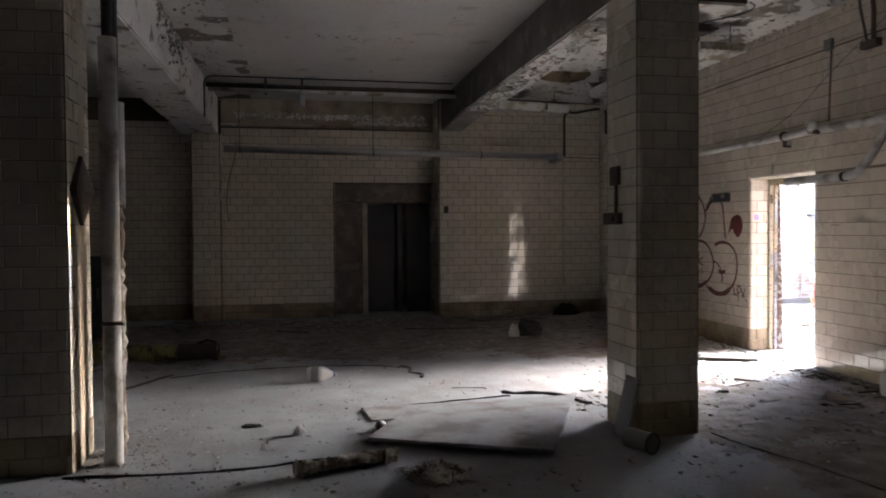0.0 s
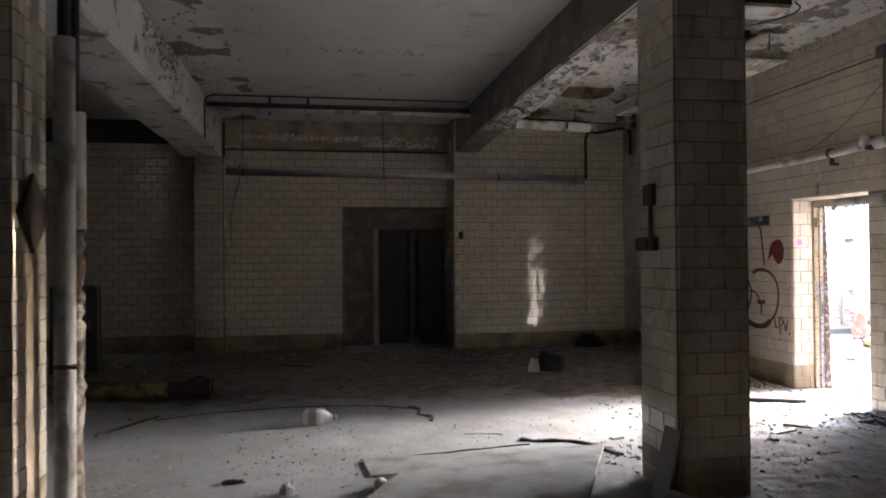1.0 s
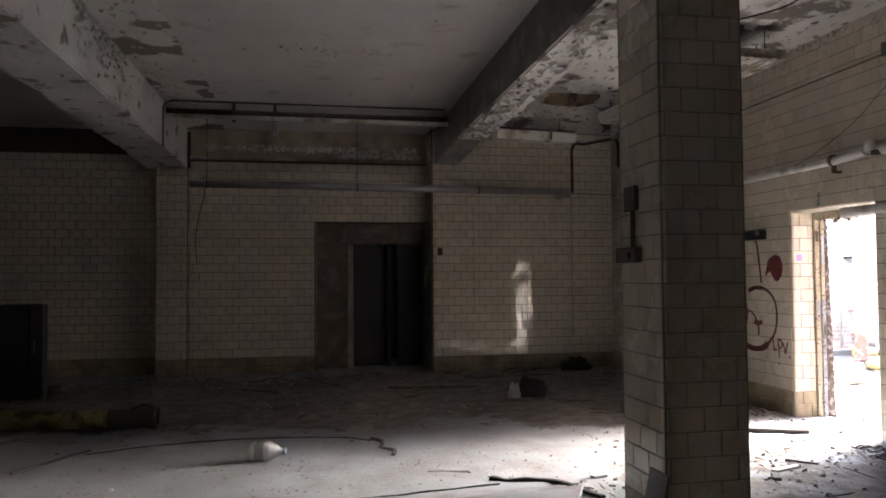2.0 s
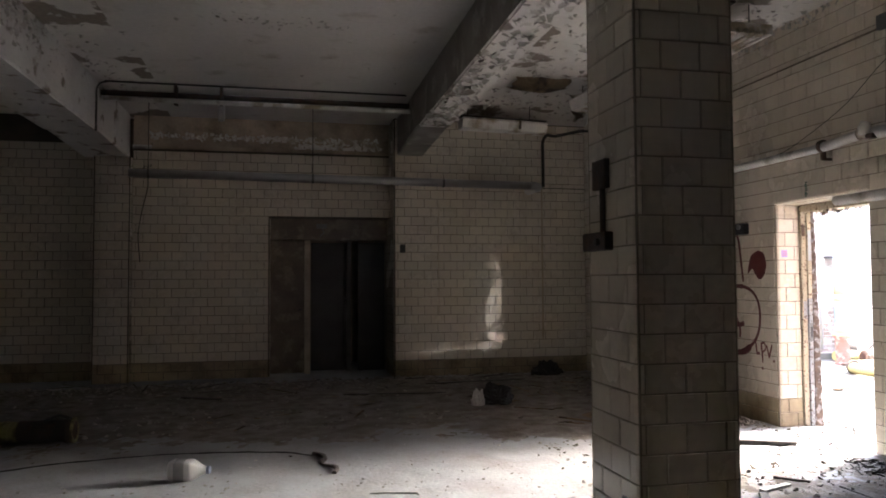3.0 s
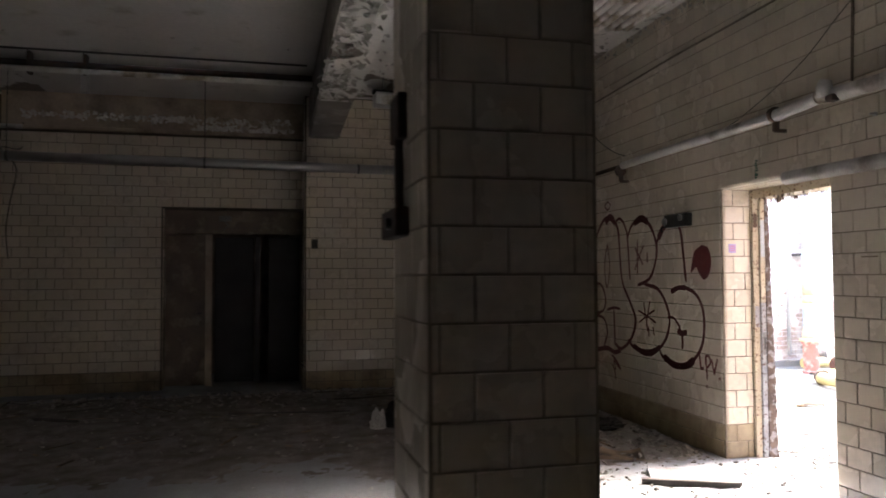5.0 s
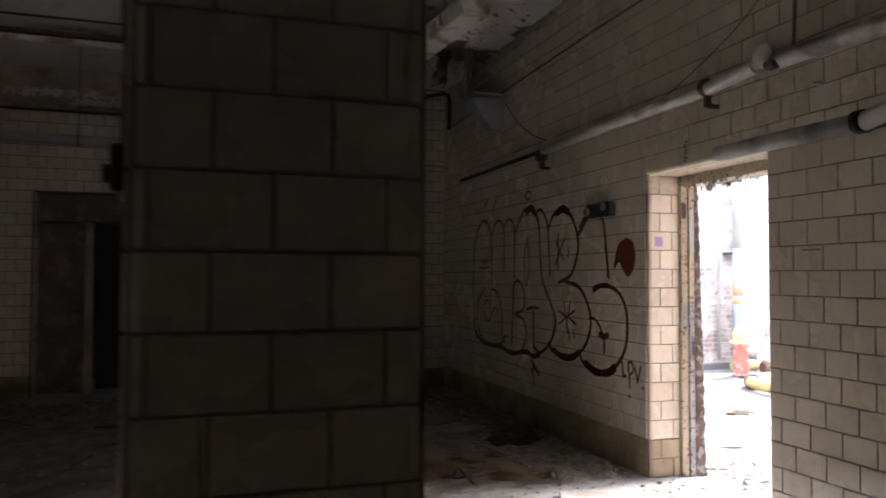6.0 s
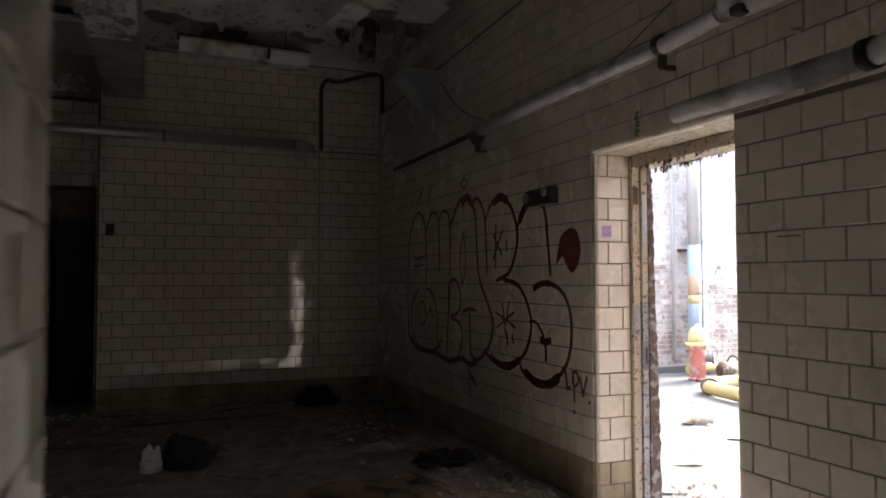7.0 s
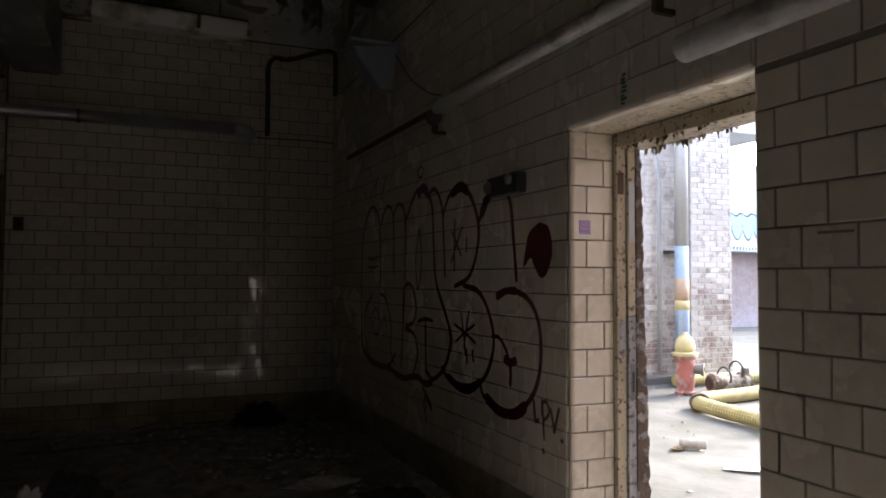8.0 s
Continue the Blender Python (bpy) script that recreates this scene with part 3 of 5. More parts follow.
tagged(part("wall_scuff", bm, TILE_BASE), "dark scuff mark on the tile wall", "mark")
st = empty("sticker", "small violet and red sticker on the tiled jamb", "sticker")
part("sheet", box(5.995, 6.06, EX1 - 0.0022, EX1 - 0.0005, 1.655, 1.725), STICKERMAT, st)
for z in (1.668, 1.686, 1.704):
    part("print_bar", box(6.0, 6.055, EX1 - 0.0032, EX1 - 0.0023, z, z + 0.009), STICKERRED, st)

# lamp in the corner
wl = empty("wall_lamp", "grey enamel wedge-shaped wall lamp near the corner", "wall lamp")
bm = bmesh.new()
v = [bm.verts.new(c) for c in ((5.55, 10.19, 3.30), (XE - 0.004, 10.19, 3.34), (XE - 0.004, 10.49, 3.34), (5.55, 10.49, 3.30), (5.80, 10.26, 3.0), (XE - 0.004, 10.26, 3.0), (XE - 0.004, 10.42, 3.0), (5.80, 10.42, 3.0))]
for f in ((0, 1, 2, 3), (4, 7, 6, 5), (0, 4, 5, 1), (1, 5, 6, 2), (2, 6, 7, 3), (3, 7, 4, 0)):
    bm.faces.new([v[i] for i in f])
bmesh.ops.recalc_face_normals(bm, faces=bm.faces)
bmesh.ops.bevel(bm, geom=list(bm.edges), offset=0.012, segments=2, affect="EDGES")
part("shade", bm, GREYLAMP, wl)
part("rim", box(5.53, XE - 0.003, 10.17, 10.51, 3.335, 3.36, 0.006), GREYLAMP, wl)
part("cord", tube([Vector(p) for p in smooth_run([(5.9, 10.14, 3.25), (5.92, 9.84, 2.98), (5.91, 9.44, 2.78), (5.9, 9.19, 2.70)])], 0.005, 6), RUBBER, wl)

# ---- red spray-painted lettering: bubble outlines ----
gf = empty("graffiti", "dark red spray-painted bubble lettering on cream tiles", "graffiti")


def stroke(pts, w=0.03, closed=False, name="stroke"):
    """One pass of the spray can along (y, z) points on the wall."""
    w = w * (1.6 if name != "stroke" else 1.2)
    run = smooth_run(pts + [pts[0]] if closed else pts, 7)
    bm = bmesh.new()
    prev = None
    for i, p in enumerate(run):
        a, b = run[max(i - 1, 0)], run[min(i + 1, len(run) - 1)]
        d = (b - a) / (np.hypot(*(b - a)) + 1e-9)
        k = w * (0.42 + 0.10 * noise.noise(Vector((p[0] * 6, p[1] * 6, 1))))
        if i in (0, len(run) - 1) and not closed:
            k *= 0.6
        l, r = (bm.verts.new((XE - 0.0022, p[0] + s * d[1] * k, p[1] - s * d[0] * k)) for s in (1, -1))
        if prev:
            bm.faces.new((prev[0], prev[1], r, l))
        prev = (l, r)
    part(name, bm, INKRED, gf)


S = stroke
S([(11.125, 0.907), (11.171, 1.295), (11.112, 1.828), (10.878, 2.066), (10.656, 1.954), (10.591, 1.548), (10.614, 1.372)])
S([(10.607, 1.888), (10.442, 2.037), (10.272, 1.943), (10.247, 1.457)])
S([(10.272, 1.943), (10.138, 2.033), (9.987, 1.92), (9.981, 1.412)])
S([(9.998, 1.852), (9.771, 2.071), (9.586, 2.094), (9.422, 1.962), (9.382, 1.669), (9.331, 1.404), (9.154, 1.18), (9.07, 1.023), (9.174, 0.834), (9.383, 0.723), (9.507, 0.761)], 0.036)
S([(9.709, 2.053), (9.606, 2.104), (9.504, 2.058)], 0.075)
S([(9.525, 2.018), (9.37, 2.07), (9.237, 1.936), (9.195, 1.672), (9.174, 1.436)])
S([(9.67, 1.82), (9.743, 1.584), (9.692, 1.349), (9.62, 1.566), (9.67, 1.82)], 0.02)
S([(9.226, 1.848), (9.113, 1.988), (8.936, 2.031), (8.76, 1.957), (8.644, 1.762), (8.675, 1.584), (8.789, 1.444), (9.018, 1.38)], 0.036)
S([(9.071, 1.998), (8.926, 2.036), (8.802, 1.994)], 0.07)
S([(8.883, 1.392), (8.653, 1.356), (8.506, 1.24), (8.432, 1.072), (8.495, 0.902), (8.651, 0.78), (8.902, 0.728), (9.122, 0.766), (9.236, 0.834)], 0.036)
S([(8.599, 0.812), (8.756, 0.744), (8.944, 0.732), (9.122, 0.776)], 0.06)
S([(8.644, 1.781), (8.509, 1.922), (8.331, 1.966), (8.227, 1.87), (8.183, 1.632), (8.15, 1.414)], 0.034)
S([(8.612, 1.822), (8.498, 1.932), (8.373, 1.965)], 0.07)
S([(8.392, 1.331), (8.212, 1.368), (8.012, 1.317), (7.9, 1.179), (7.893, 0.969), (7.977, 0.808), (8.167, 0.686), (8.378, 0.664), (8.567, 0.726), (8.619, 0.79)], 0.034)
S([(8.04, 0.748), (8.178, 0.681), (8.368, 0.669), (8.546, 0.727)], 0.065)
S([(8.402, 1.326), (8.276, 1.363), (8.15, 1.365)], 0.05)
for y0, z0, y1, z1 in ((9.018, 1.133, 8.674, 1.029), (8.695, 1.148, 8.997, 1.015), (8.903, 1.214, 8.83, 0.938), (8.779, 1.236, 8.862, 0.987), (8.82, 0.988, 8.81, 0.888), (8.736, 0.988, 8.715, 0.909), (9.009, 1.833, 9.019, 1.478), (9.061, 1.753, 8.904, 1.58), (8.884, 1.776, 9.07, 1.536), (8.821, 1.699, 8.821, 1.6)):
    S([(y0, z0), ((y0 + y1) / 2, (z0 + z1) / 2 + 0.006), (y1, z1)], 0.02)
S([(8.464, 1.092), (8.369, 1.092), (8.285, 1.034), (8.232, 0.955)], 0.025)
S([(8.305, 0.979), (8.232, 0.96), (8.148, 0.981)], 0.05)
S([(8.232, 0.965), (8.221, 0.895), (8.226, 0.825)], 0.035)
S([(10.817, 1.31), (11.042, 1.102), (10.984, 0.812), (10.721, 0.698), (10.364, 0.722), (10.188, 0.831)], 0.03)
S([(10.614, 1.304), (10.442, 1.258), (10.31, 1.046), (10.311, 0.83), (10.209, 0.733)], 0.025)
S([(10.84, 1.106), (10.717, 1.176), (10.596, 1.041), (10.719, 0.942), (10.84, 1.057)], 0.02)
S([(10.566, 1.041), (10.493, 1.111), (10.413, 1.015)], 0.02)
S([(10.022, 1.069), (10.002, 1.344), (9.847, 1.386), (9.734, 1.25), (9.776, 1.112), (9.961, 1.05), (9.776, 1.014), (9.694, 0.877), (9.776, 0.718)], 0.03)
S([(9.98, 1.344), (10.034, 0.971), (10.056, 0.725)], 0.03)
S([(9.694, 1.113), (9.538, 1.14), (9.392, 1.132)], 0.03)
S([(9.538, 1.126), (9.528, 0.929), (9.518, 0.741)], 0.03)
S([(11.145, 0.956), (11.106, 0.81), (10.924, 0.714), (10.782, 0.696), (10.568, 0.69), (10.322, 0.692), (10.158, 0.665), (9.984, 0.657), (9.817, 0.688), (9.673, 0.7), (9.538, 0.672), (9.393, 0.703)], 0.05)
S([(10.963, 1.618), (10.813, 1.602), (10.661, 1.624)], 0.018)
S([(10.966, 1.54), (10.814, 1.529), (10.662, 1.546)], 0.018)
for y0, z0, y1, z1 in ((10.925, 2.161, 10.722, 2.282), (10.785, 2.145, 10.702, 2.321), (11.006, 2.14, 11.084, 2.234), (10.604, 2.11, 10.439, 2.308)):
    S([(y0, z0), ((y0 + y1) / 2, (z0 + z1) / 2 + 0.01), (y1, z1)], 0.02)
S([(9.646, 2.278), (9.584, 2.232), (9.647, 2.186), (9.718, 2.233)], 0.018, True)
S([(9.611, 0.642), (9.487, 0.584), (9.404, 0.505), (9.549, 0.583), (9.508, 0.484)], 0.022)
S([(9.59, 0.543), (9.528, 0.454), (9.518, 0.385)], 0.02)
# the filled drop
bm = bmesh.new()
ring = smooth_run([(7.9, 1.732), (7.806, 1.699), (7.768, 1.58), (7.813, 1.47), (7.887, 1.439), (7.961, 1.507), (7.994, 1.546), (8.072, 1.496), (8.046, 1.605), (8.005, 1.685), (7.9, 1.732)], 5)[:-1]
bm.faces.new([bm.verts.new((XE - 0.0022, p[0], p[1])) for p in ring])
part("filled_drop", bm, INKRED, gf)
# the three small letters LPV
S([(7.962, 0.798), (7.95, 0.718), (7.94, 0.683), (7.902, 0.698)], 0.018, name="letter_l")
S([(7.876, 0.718), (7.872, 0.799), (7.854, 0.598)], 0.016, name="letter_p")
S([(7.882, 0.788), (7.828, 0.8), (7.807, 0.744), (7.86, 0.698)], 0.016, name="letter_p")
S([(7.792, 0.78), (7.758, 0.68), (7.754, 0.66), (7.733, 0.72), (7.707, 0.79)], 0.017, name="letter_v")
S([(7.864, 0.558), (7.858, 0.528)], 0.016, name="drip")
S([(7.684, 0.641), (7.678, 0.62)], 0.02, name="dot")

# ---- along the back wall ----
mp = empty("metal_pipe", "long galvanised pipe hung across the back wall", "pipe")
PY, PZ = 11.75, 2.875
part("run", tube([(-0.80, PY + 0.05, PZ + 0.032), (1.6, PY, PZ + 0.006), (4.83, PY - 0.05, PZ - 0.03)], 0.058, 18), GALV, mp, smooth=True)
part("elbow", tube([(4.83, PY - 0.05, PZ - 0.03), (4.92, PY - 0.03, PZ - 0.034), (4.98, PY + 0.05, PZ - 0.04), (4.99, YBR - 0.002, PZ - 0.04)], 0.064, 16), GALV, mp, smooth=True)
for x in (-0.55, 1.63):
    part("hanger", tube([(x, PY, PZ + 0.05), (x, PY, 3.895)], 0.006, 6), DARKIRON, mp)
for x in (-0.55, 1.63, 3.5):
    part("clip", tube([(x - 0.014, PY + 0.021 - 0.0178 * x, PZ + 0.018 - 0.011 * x), (x + 0.014, PY + 0.021 - 0.0178 * x, PZ + 0.018 - 0.011 * x)], 0.063, 18), SHEETMETAL, mp)
cab = tube([Vector(p) for p in smooth_run([(-0.66, YB - 0.02, 3.48), (-0.67, YB - 0.03, 3.15), (-0.60, PY - 0.03, 2.98), (-0.68, YB - 0.2, 2.86), (-0.80, YB - 0.03, 2.42), (-0.84, YB - 0.02, 2.1), (-0.81, YB - 0.02, 1.73)])], 0.007, 6)
tagged(part("hanging_cable", cab, RUBBER), "thin black cable hanging down the back wall", "cable")

cp = empty("ceiling_pipes", "paired ceiling pipes, one rusted and one white, with conduit", "pipes")
part("rusty_pipe", tube([(-0.98, 10.98, 3.785), (2.87, 10.98, 3.785)], 0.034, 12), RUST, cp, "brown rusted pipe", True)
part("white_pipe", tube([(-0.94, 10.9, 3.70), (2.87, 10.9, 3.695)], 0.03, 12), ENAMEL, cp, "white pipe", True)
part("conduit", tube([Vector(p) for p in smooth_run([(-0.98, 10.74, 3.26), (-0.98, 10.74, 3.6), (-0.975, 10.76, 3.80), (-0.88, 10.78, 3.872), (-0.6, 10.78, 3.878), (2.0, 10.78, 3.878), (2.80, 10.78, 3.878)])], 0.012, 8), DARKIRON, cp, "thin dark conduit", True)
for x in (-0.1, 0.45):
    part("hanger", box(x - 0.02, x + 0.02, 10.9, 11.02, 3.66, 3.897, 0.004), RUST, cp)
    part("clip", tube([(x - 0.03, 10.98, 3.785), (x + 0.03, 10.98, 3.785)], 0.04, 12), DARKIRON, cp)
part("valve", box(0.41, 0.49, 10.91, 10.99, 3.48, 3.68, 0.015), GALV, cp)

# plaster band above the tile
structure("plaster_band", box(-0.92, DX1 - 0.002, YB - 0.004, YB + TD - 0.001, 3.43, ZC - 0.005), PLASTER, "damp flaking plaster band above the tiles", "plaster")
structure("plaster_ledge", box(-0.92, DX1 - 0.002, YB - 0.05, YB - 0.005, 3.40, 3.455, 0.008), PLASTER, "chipped plaster ledge", "ledge")
part("pipe_stub", tube([(-0.92, YB - 0.06, 3.42), (-0.66, YB - 0.06, 3.42)], 0.03, 10), WRAP, None)
tagged(bpy.data.objects["pipe_stub"], "short white pipe stub under the beam", "pipe")

sw = empty("light_switch", "small dark switch box on the tiled wall beside the door", "switch")
switch_plate = part("plate", box(2.948, 3.033, YBR - 0.02, YBR - 0.001, 1.86, 1.985, 0.006), DARKIRON, sw)
part("toggle", box(2.98, 3.0, YBR - 0.035, YBR - 0.021, 1.905, 1.94, 0.003), RUBBER, switch_plate)

cpn = empty("corner_pipe", "dark pipe looping through the corner near the ceiling", "pipe")
part("run", tube([Vector(p) for p in smooth_run([(5.22, 12.21, 2.9), (5.22, 12.21, 3.4), (5.22, 12.21, 3.60), (5.28, 12.19, 3.71), (5.42, 12.15, 3.70), (5.66, 11.85, 3.72), (5.76, 11.7, 3.70), (5.79, 11.65, 3.6), (5.79, 11.65, 3.25)])], 0.024, 12), DARKIRON, cpn, smooth=True)
part("wire", tube([Vector(p) for p in smooth_run([(5.12, 12.25, 2.88), (5.4, 12.25, 2.885), (5.65, 12.09, 2.86), (5.92, 12.2, 2.87)])], 0.006, 6), RUBBER, cpn)

# door in the back wall, half open onto darkness
db = empty("door_1", "stained brown steel door standing beside a dark opening", "door", kind="structure")
leaf = part("leaf", box(1.045, 1.56, 13, 13.045, 0.02, 2.06, 0.006), DOORBROWN, db)
part("post", box(1.562, 1.65, 12.96, 13.06, 0.0, 2.08, 0.006), PLASTER, db, "chipped brown door post")
part("header", box(1.036, DX1 - 0.002, 12.96, 13.06, 2.085, DH - 0.002, 0.006), DOORBROWN, db)
closer = part("closer", box(1.74, 1.90, 12.905, 12.959, 2.26, 2.33, 0.008), SHEETMETAL, db, "grey door closer")
part("closer_arm", tube([(1.82, 12.92, 2.25), (1.86, 12.93, 2.20), (1.80, 12.94, 2.14)], 0.008, 6), SHEETMETAL, closer)
part("panel", box(1.11, 1.50, 12.992, 12.999, 1.15, 1.95, 0.004), DOORBROWN, leaf)
part("panel", box(1.11, 1.50, 12.992, 12.999, 0.15, 1.05, 0.004), DOORBROWN, leaf)
part("handle", tube([(1.52, 12.95, 1.0), (1.52, 12.935, 1.0), (1.46, 12.93, 1.0)], 0.011, 8), DARKIRON, leaf)
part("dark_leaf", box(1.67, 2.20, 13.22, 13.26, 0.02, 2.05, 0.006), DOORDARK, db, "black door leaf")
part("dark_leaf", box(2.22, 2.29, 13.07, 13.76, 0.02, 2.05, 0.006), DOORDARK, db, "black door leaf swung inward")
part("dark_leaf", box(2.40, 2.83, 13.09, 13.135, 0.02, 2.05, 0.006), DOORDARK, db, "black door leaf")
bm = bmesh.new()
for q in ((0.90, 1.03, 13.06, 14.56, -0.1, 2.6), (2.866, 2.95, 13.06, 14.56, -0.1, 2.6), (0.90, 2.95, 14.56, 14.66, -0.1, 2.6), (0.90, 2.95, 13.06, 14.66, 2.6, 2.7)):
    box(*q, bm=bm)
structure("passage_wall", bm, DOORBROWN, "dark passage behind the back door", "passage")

# dark cabinet in the far corner
ck = empty("steel_cabinet", "black steel cabinet standing open in the far corner", "cabinet")
part("body", box(-3.02, -2.57, 10.75, 11.25, 0.0, 1.20, 0.012), DOORDARK, ck)
cab_door = part("door", box(-2.54, -2.37, 10.70, 10.74, 0.03, 1.19, 0.006), DARKIRON, ck, "open dark door")
part("frame", box(-2.395, -2.36, 10.68, 10.755, 0.0, 1.21, 0.004), SHEETMETAL, ck, "grey door edge")
part("handle", box(-2.5, -2.48, 10.67, 10.7, 0.6, 0.75, 0.004), SHEETMETAL, cab_door)

# ---- pipes and placard at the near column ----
vp = empty("riser_pipe", "white wrapped riser pipe with bare dark iron above", "pipe")
riser_wrap = part("wrap", tube([(-0.944, 4.52, -0.02), (-0.944, 4.52, 1.3), (-0.944, 4.52, 2.85)], 0.060, 18, wob=0.02), WRAP, vp, smooth=True)
part("bare_pipe", tube([(-0.944, 4.52, 2.84), (-0.944, 4.52, 3.9)], 0.036, 14), DARKIRON, vp, "bare dark iron pipe", True)
part("clip", tube([(-0.944, 4.52, 0.932), (-0.944, 4.52, 0.959)], 0.062, 18), RUST, riser_wrap, "rusty band")
part("clip_bolt", tube([(-0.905, 4.47, 0.945), (-0.85, 4.42, 0.945)], 0.009, 8), RUST, riser_wrap)
vq = empty("riser_pipe", "wrapped riser pipe, wrap torn open in its lower half", "pipe")
part("wrap", tube([(-0.955, 4.76, 1.744), (-0.955, 4.76, 2.46)], 0.062, 18, wob=0.02), WRAP, vq, smooth=True)
rng = random.Random(8)
zs = [-0.02 + 0.045 * k for k in range(40)]
part("torn_wrap", tube([(-0.955 + rng.uniform(-.008, .008), 4.74 + rng.uniform(-.008, .008), z) for z in zs], [0.054 + rng.uniform(-0.007, 0.007) for _ in zs], 16, wob=0.14), WRAPTORN, vq, "torn dirty insulation")
part("bare_pipe", tube([(-0.955, 4.76, 2.45), (-0.955, 4.76, 3.9)], 0.028, 12), DARKIRON, vq, smooth=True)
part("clip", tube([(-0.955, 4.76, 1.722), (-0.955, 4.76, 1.746)], 0.062, 16), RUST, vq)
pl = empty("placard", "dark rusty diamond placard on the tiled column", "placard")
bm = bmesh.new()
c = [(4.58, 2.066), (4.35, 1.834), (4.58, 1.6), (4.81, 1.834)]
lo = [bm.verts.new((-1.148, y, z)) for y, z in c]
hi = [bm.verts.new((-1.125 + (0.02 if k in (1, 3) else 0), y, z)) for k, (y, z) in enumerate(c)]
mid = bm.verts.new((-1.105, 4.58, 1.834))
for k in range(4):
    bm.faces.new((lo[k], lo[(k + 1) % 4], hi[(k + 1) % 4], hi[k]))
    bm.faces.new((hi[k], hi[(k + 1) % 4], mid))
bmesh.ops.recalc_face_normals(bm, faces=bm.faces)
part("plate", bm, RUST, pl)
part("nail", tube([(-1.145, 4.77, 1.985), (-1.10, 4.76, 1.99)], 0.004, 6), DARKIRON, pl)

# ---- fittings on the column beside the way out ----
eb = empty("switch_gear", "rusty switch boxes joined by conduit on the column", "switch box")
CX = 2.750
part("upper_box", box(CX - 0.032, CX, 4.555, 4.703, 1.895, 2.04, 0.006), RUST, eb)
part("conduit", tube([(CX - 0.02, 4.605, 1.9), (CX - 0.02, 4.605, 1.675)], 0.014, 10), RUST, eb, smooth=True)
lower_box = part("lower_box", box(CX - 0.046, CX, 4.525, 4.80, 1.588, 1.68, 0.008), RUST, eb)
part("knob", lathe([(0.001, 0), (0.02, 0.002), (0.018, 0.02), (0.001, 0.022)], pose(CX - 0.045, 4.6, 1.63, 0, -90, 0), 10), DARKIRON, lower_box)
bm = slab([(2.625, 4.22), (2.625, 4.43), (2.637, 4.43), (2.637, 4.22)], 0.0, 0.46, bevel=0.002)
bmesh.ops.transform(bm, matrix=Matrix.Translation((2.625, 4.33, 0)) @ Matrix.Rotation(radians(13), 4, "Y") @ Matrix.Translation((-2.625, -4.33, 0)), verts=bm.verts)
lean = part("leaning_plate", bm, SHEETMETAL)
tagged(lean, "dull grey sheet-metal plate leaning on the column", "metal plate")

# ---- ceiling fittings in the bay by the way out ----
def trough(name, m, length, label, tilt_cover=0):
    f = empty(name, label, "ceiling light", m, group="strip lights")
    bm = bmesh.new()
    prof = [(-0.15, 0.0), (-0.115, -0.115), (0.115, -0.115), (0.15, 0.0), (0.13, 0.03), (-0.13, 0.03)]
    a = [bm.verts.new((0, y, z)) for y, z in prof]
    b = [bm.verts.new((length, y, z)) for y, z in prof]
    bm.faces.new(a)
    bm.faces.new(b[::-1])
    for k in range(6):
        bm.faces.new((a[k], b[k], b[(k + 1) % 6], a[(k + 1) % 6]))
    bmesh.ops.recalc_face_normals(bm, faces=bm.faces)
    bmesh.ops.bevel(bm, geom=list(bm.edges), offset=0.006, segments=1, affect="EDGES")
    part("housing", bm, ENAMEL, f)
    part("spine", box(-0.02, length + 0.02, -0.05, 0.05, 0.032, 0.075, 0.004), DARKIRON, f, "dark iron spine")
    part("band", box(length * 0.66, length * 0.66 + 0.03, -0.152, -0.105, -0.09, 0.02, 0.002), CARDBOARD, f, "brown stained band")
    return f


f1 = trough("strip_light", pose(3.62, 11.12, 3.655, 0, 1.8, 0), 1.22, "white strip light hanging loose under peeling ceiling")
f2 = trough("strip_light", pose(4.85, 9.88, 3.66, 0, -4, -80), 1.15, "white strip light hanging askew below the ceiling")
for q, ln in ((f1, 0.28), (f2, 0.2)):
    for x in (0.1, 1.0):
        part("hanger", tube([(x, 0, 0.06), (x, 0, ln)], 0.006, 6), DARKIRON, q)
lv = empty("louvre_light", "ribbed white metal light panel below the ceiling", "ceiling light")
LM = pose(4.76, 6.80, 3.56, 0, 0, 0)
lv.matrix_basis = LM
part("frame", box(0.0, 0.03, 0, 1.25, 0, 0.09, 0.004), ENAMEL, lv)
part("frame", box(0.56, 0.59, 0, 1.25, 0, 0.09, 0.004), ENAMEL, lv)
part("frame", box(0.032, 0.558, 0, 0.03, 0, 0.09, 0.004), ENAMEL, lv)
part("frame", box(0.032, 0.558, 1.22, 1.25, 0, 0.09, 0.004), ENAMEL, lv)
part("backing", box(0.032, 0.558, 0.032, 1.218, 0.07, 0.085), ENAMEL, lv)
for k in range(6):
    x = 0.075 + k * 0.083
    part("rib", tube([(x, 0.0, 0.012), (x, 1.25, 0.012)], 0.027, 10), ENAMEL, lv, smooth=True)
for x, y in ((0.1, 0.2), (0.5, 0.2), (0.1, 1.05), (0.5, 1.05)):
    part("hanger", tube([(x, y, 0.08), (x, y, 0.338)], 0.006, 6), DARKIRON, lv)
part("ballast", box(-0.22, -0.03, -0.30, -0.12, 0.10, 0.20, 0.02), DARKIRON, lv, "dark lump of ballast")
part("arm", box(-0.18, 0.10, -0.20, 0.02, 0.17, 0.19, 0.003), DARKIRON, lv)
rc = empty("light_channel", "open rusty light channel with a loop of wire", "ceiling light")
part("channel", box(4.02, 4.60, 5.86, 5.689, 3.72, 3.79, 0.005), RUST, rc)
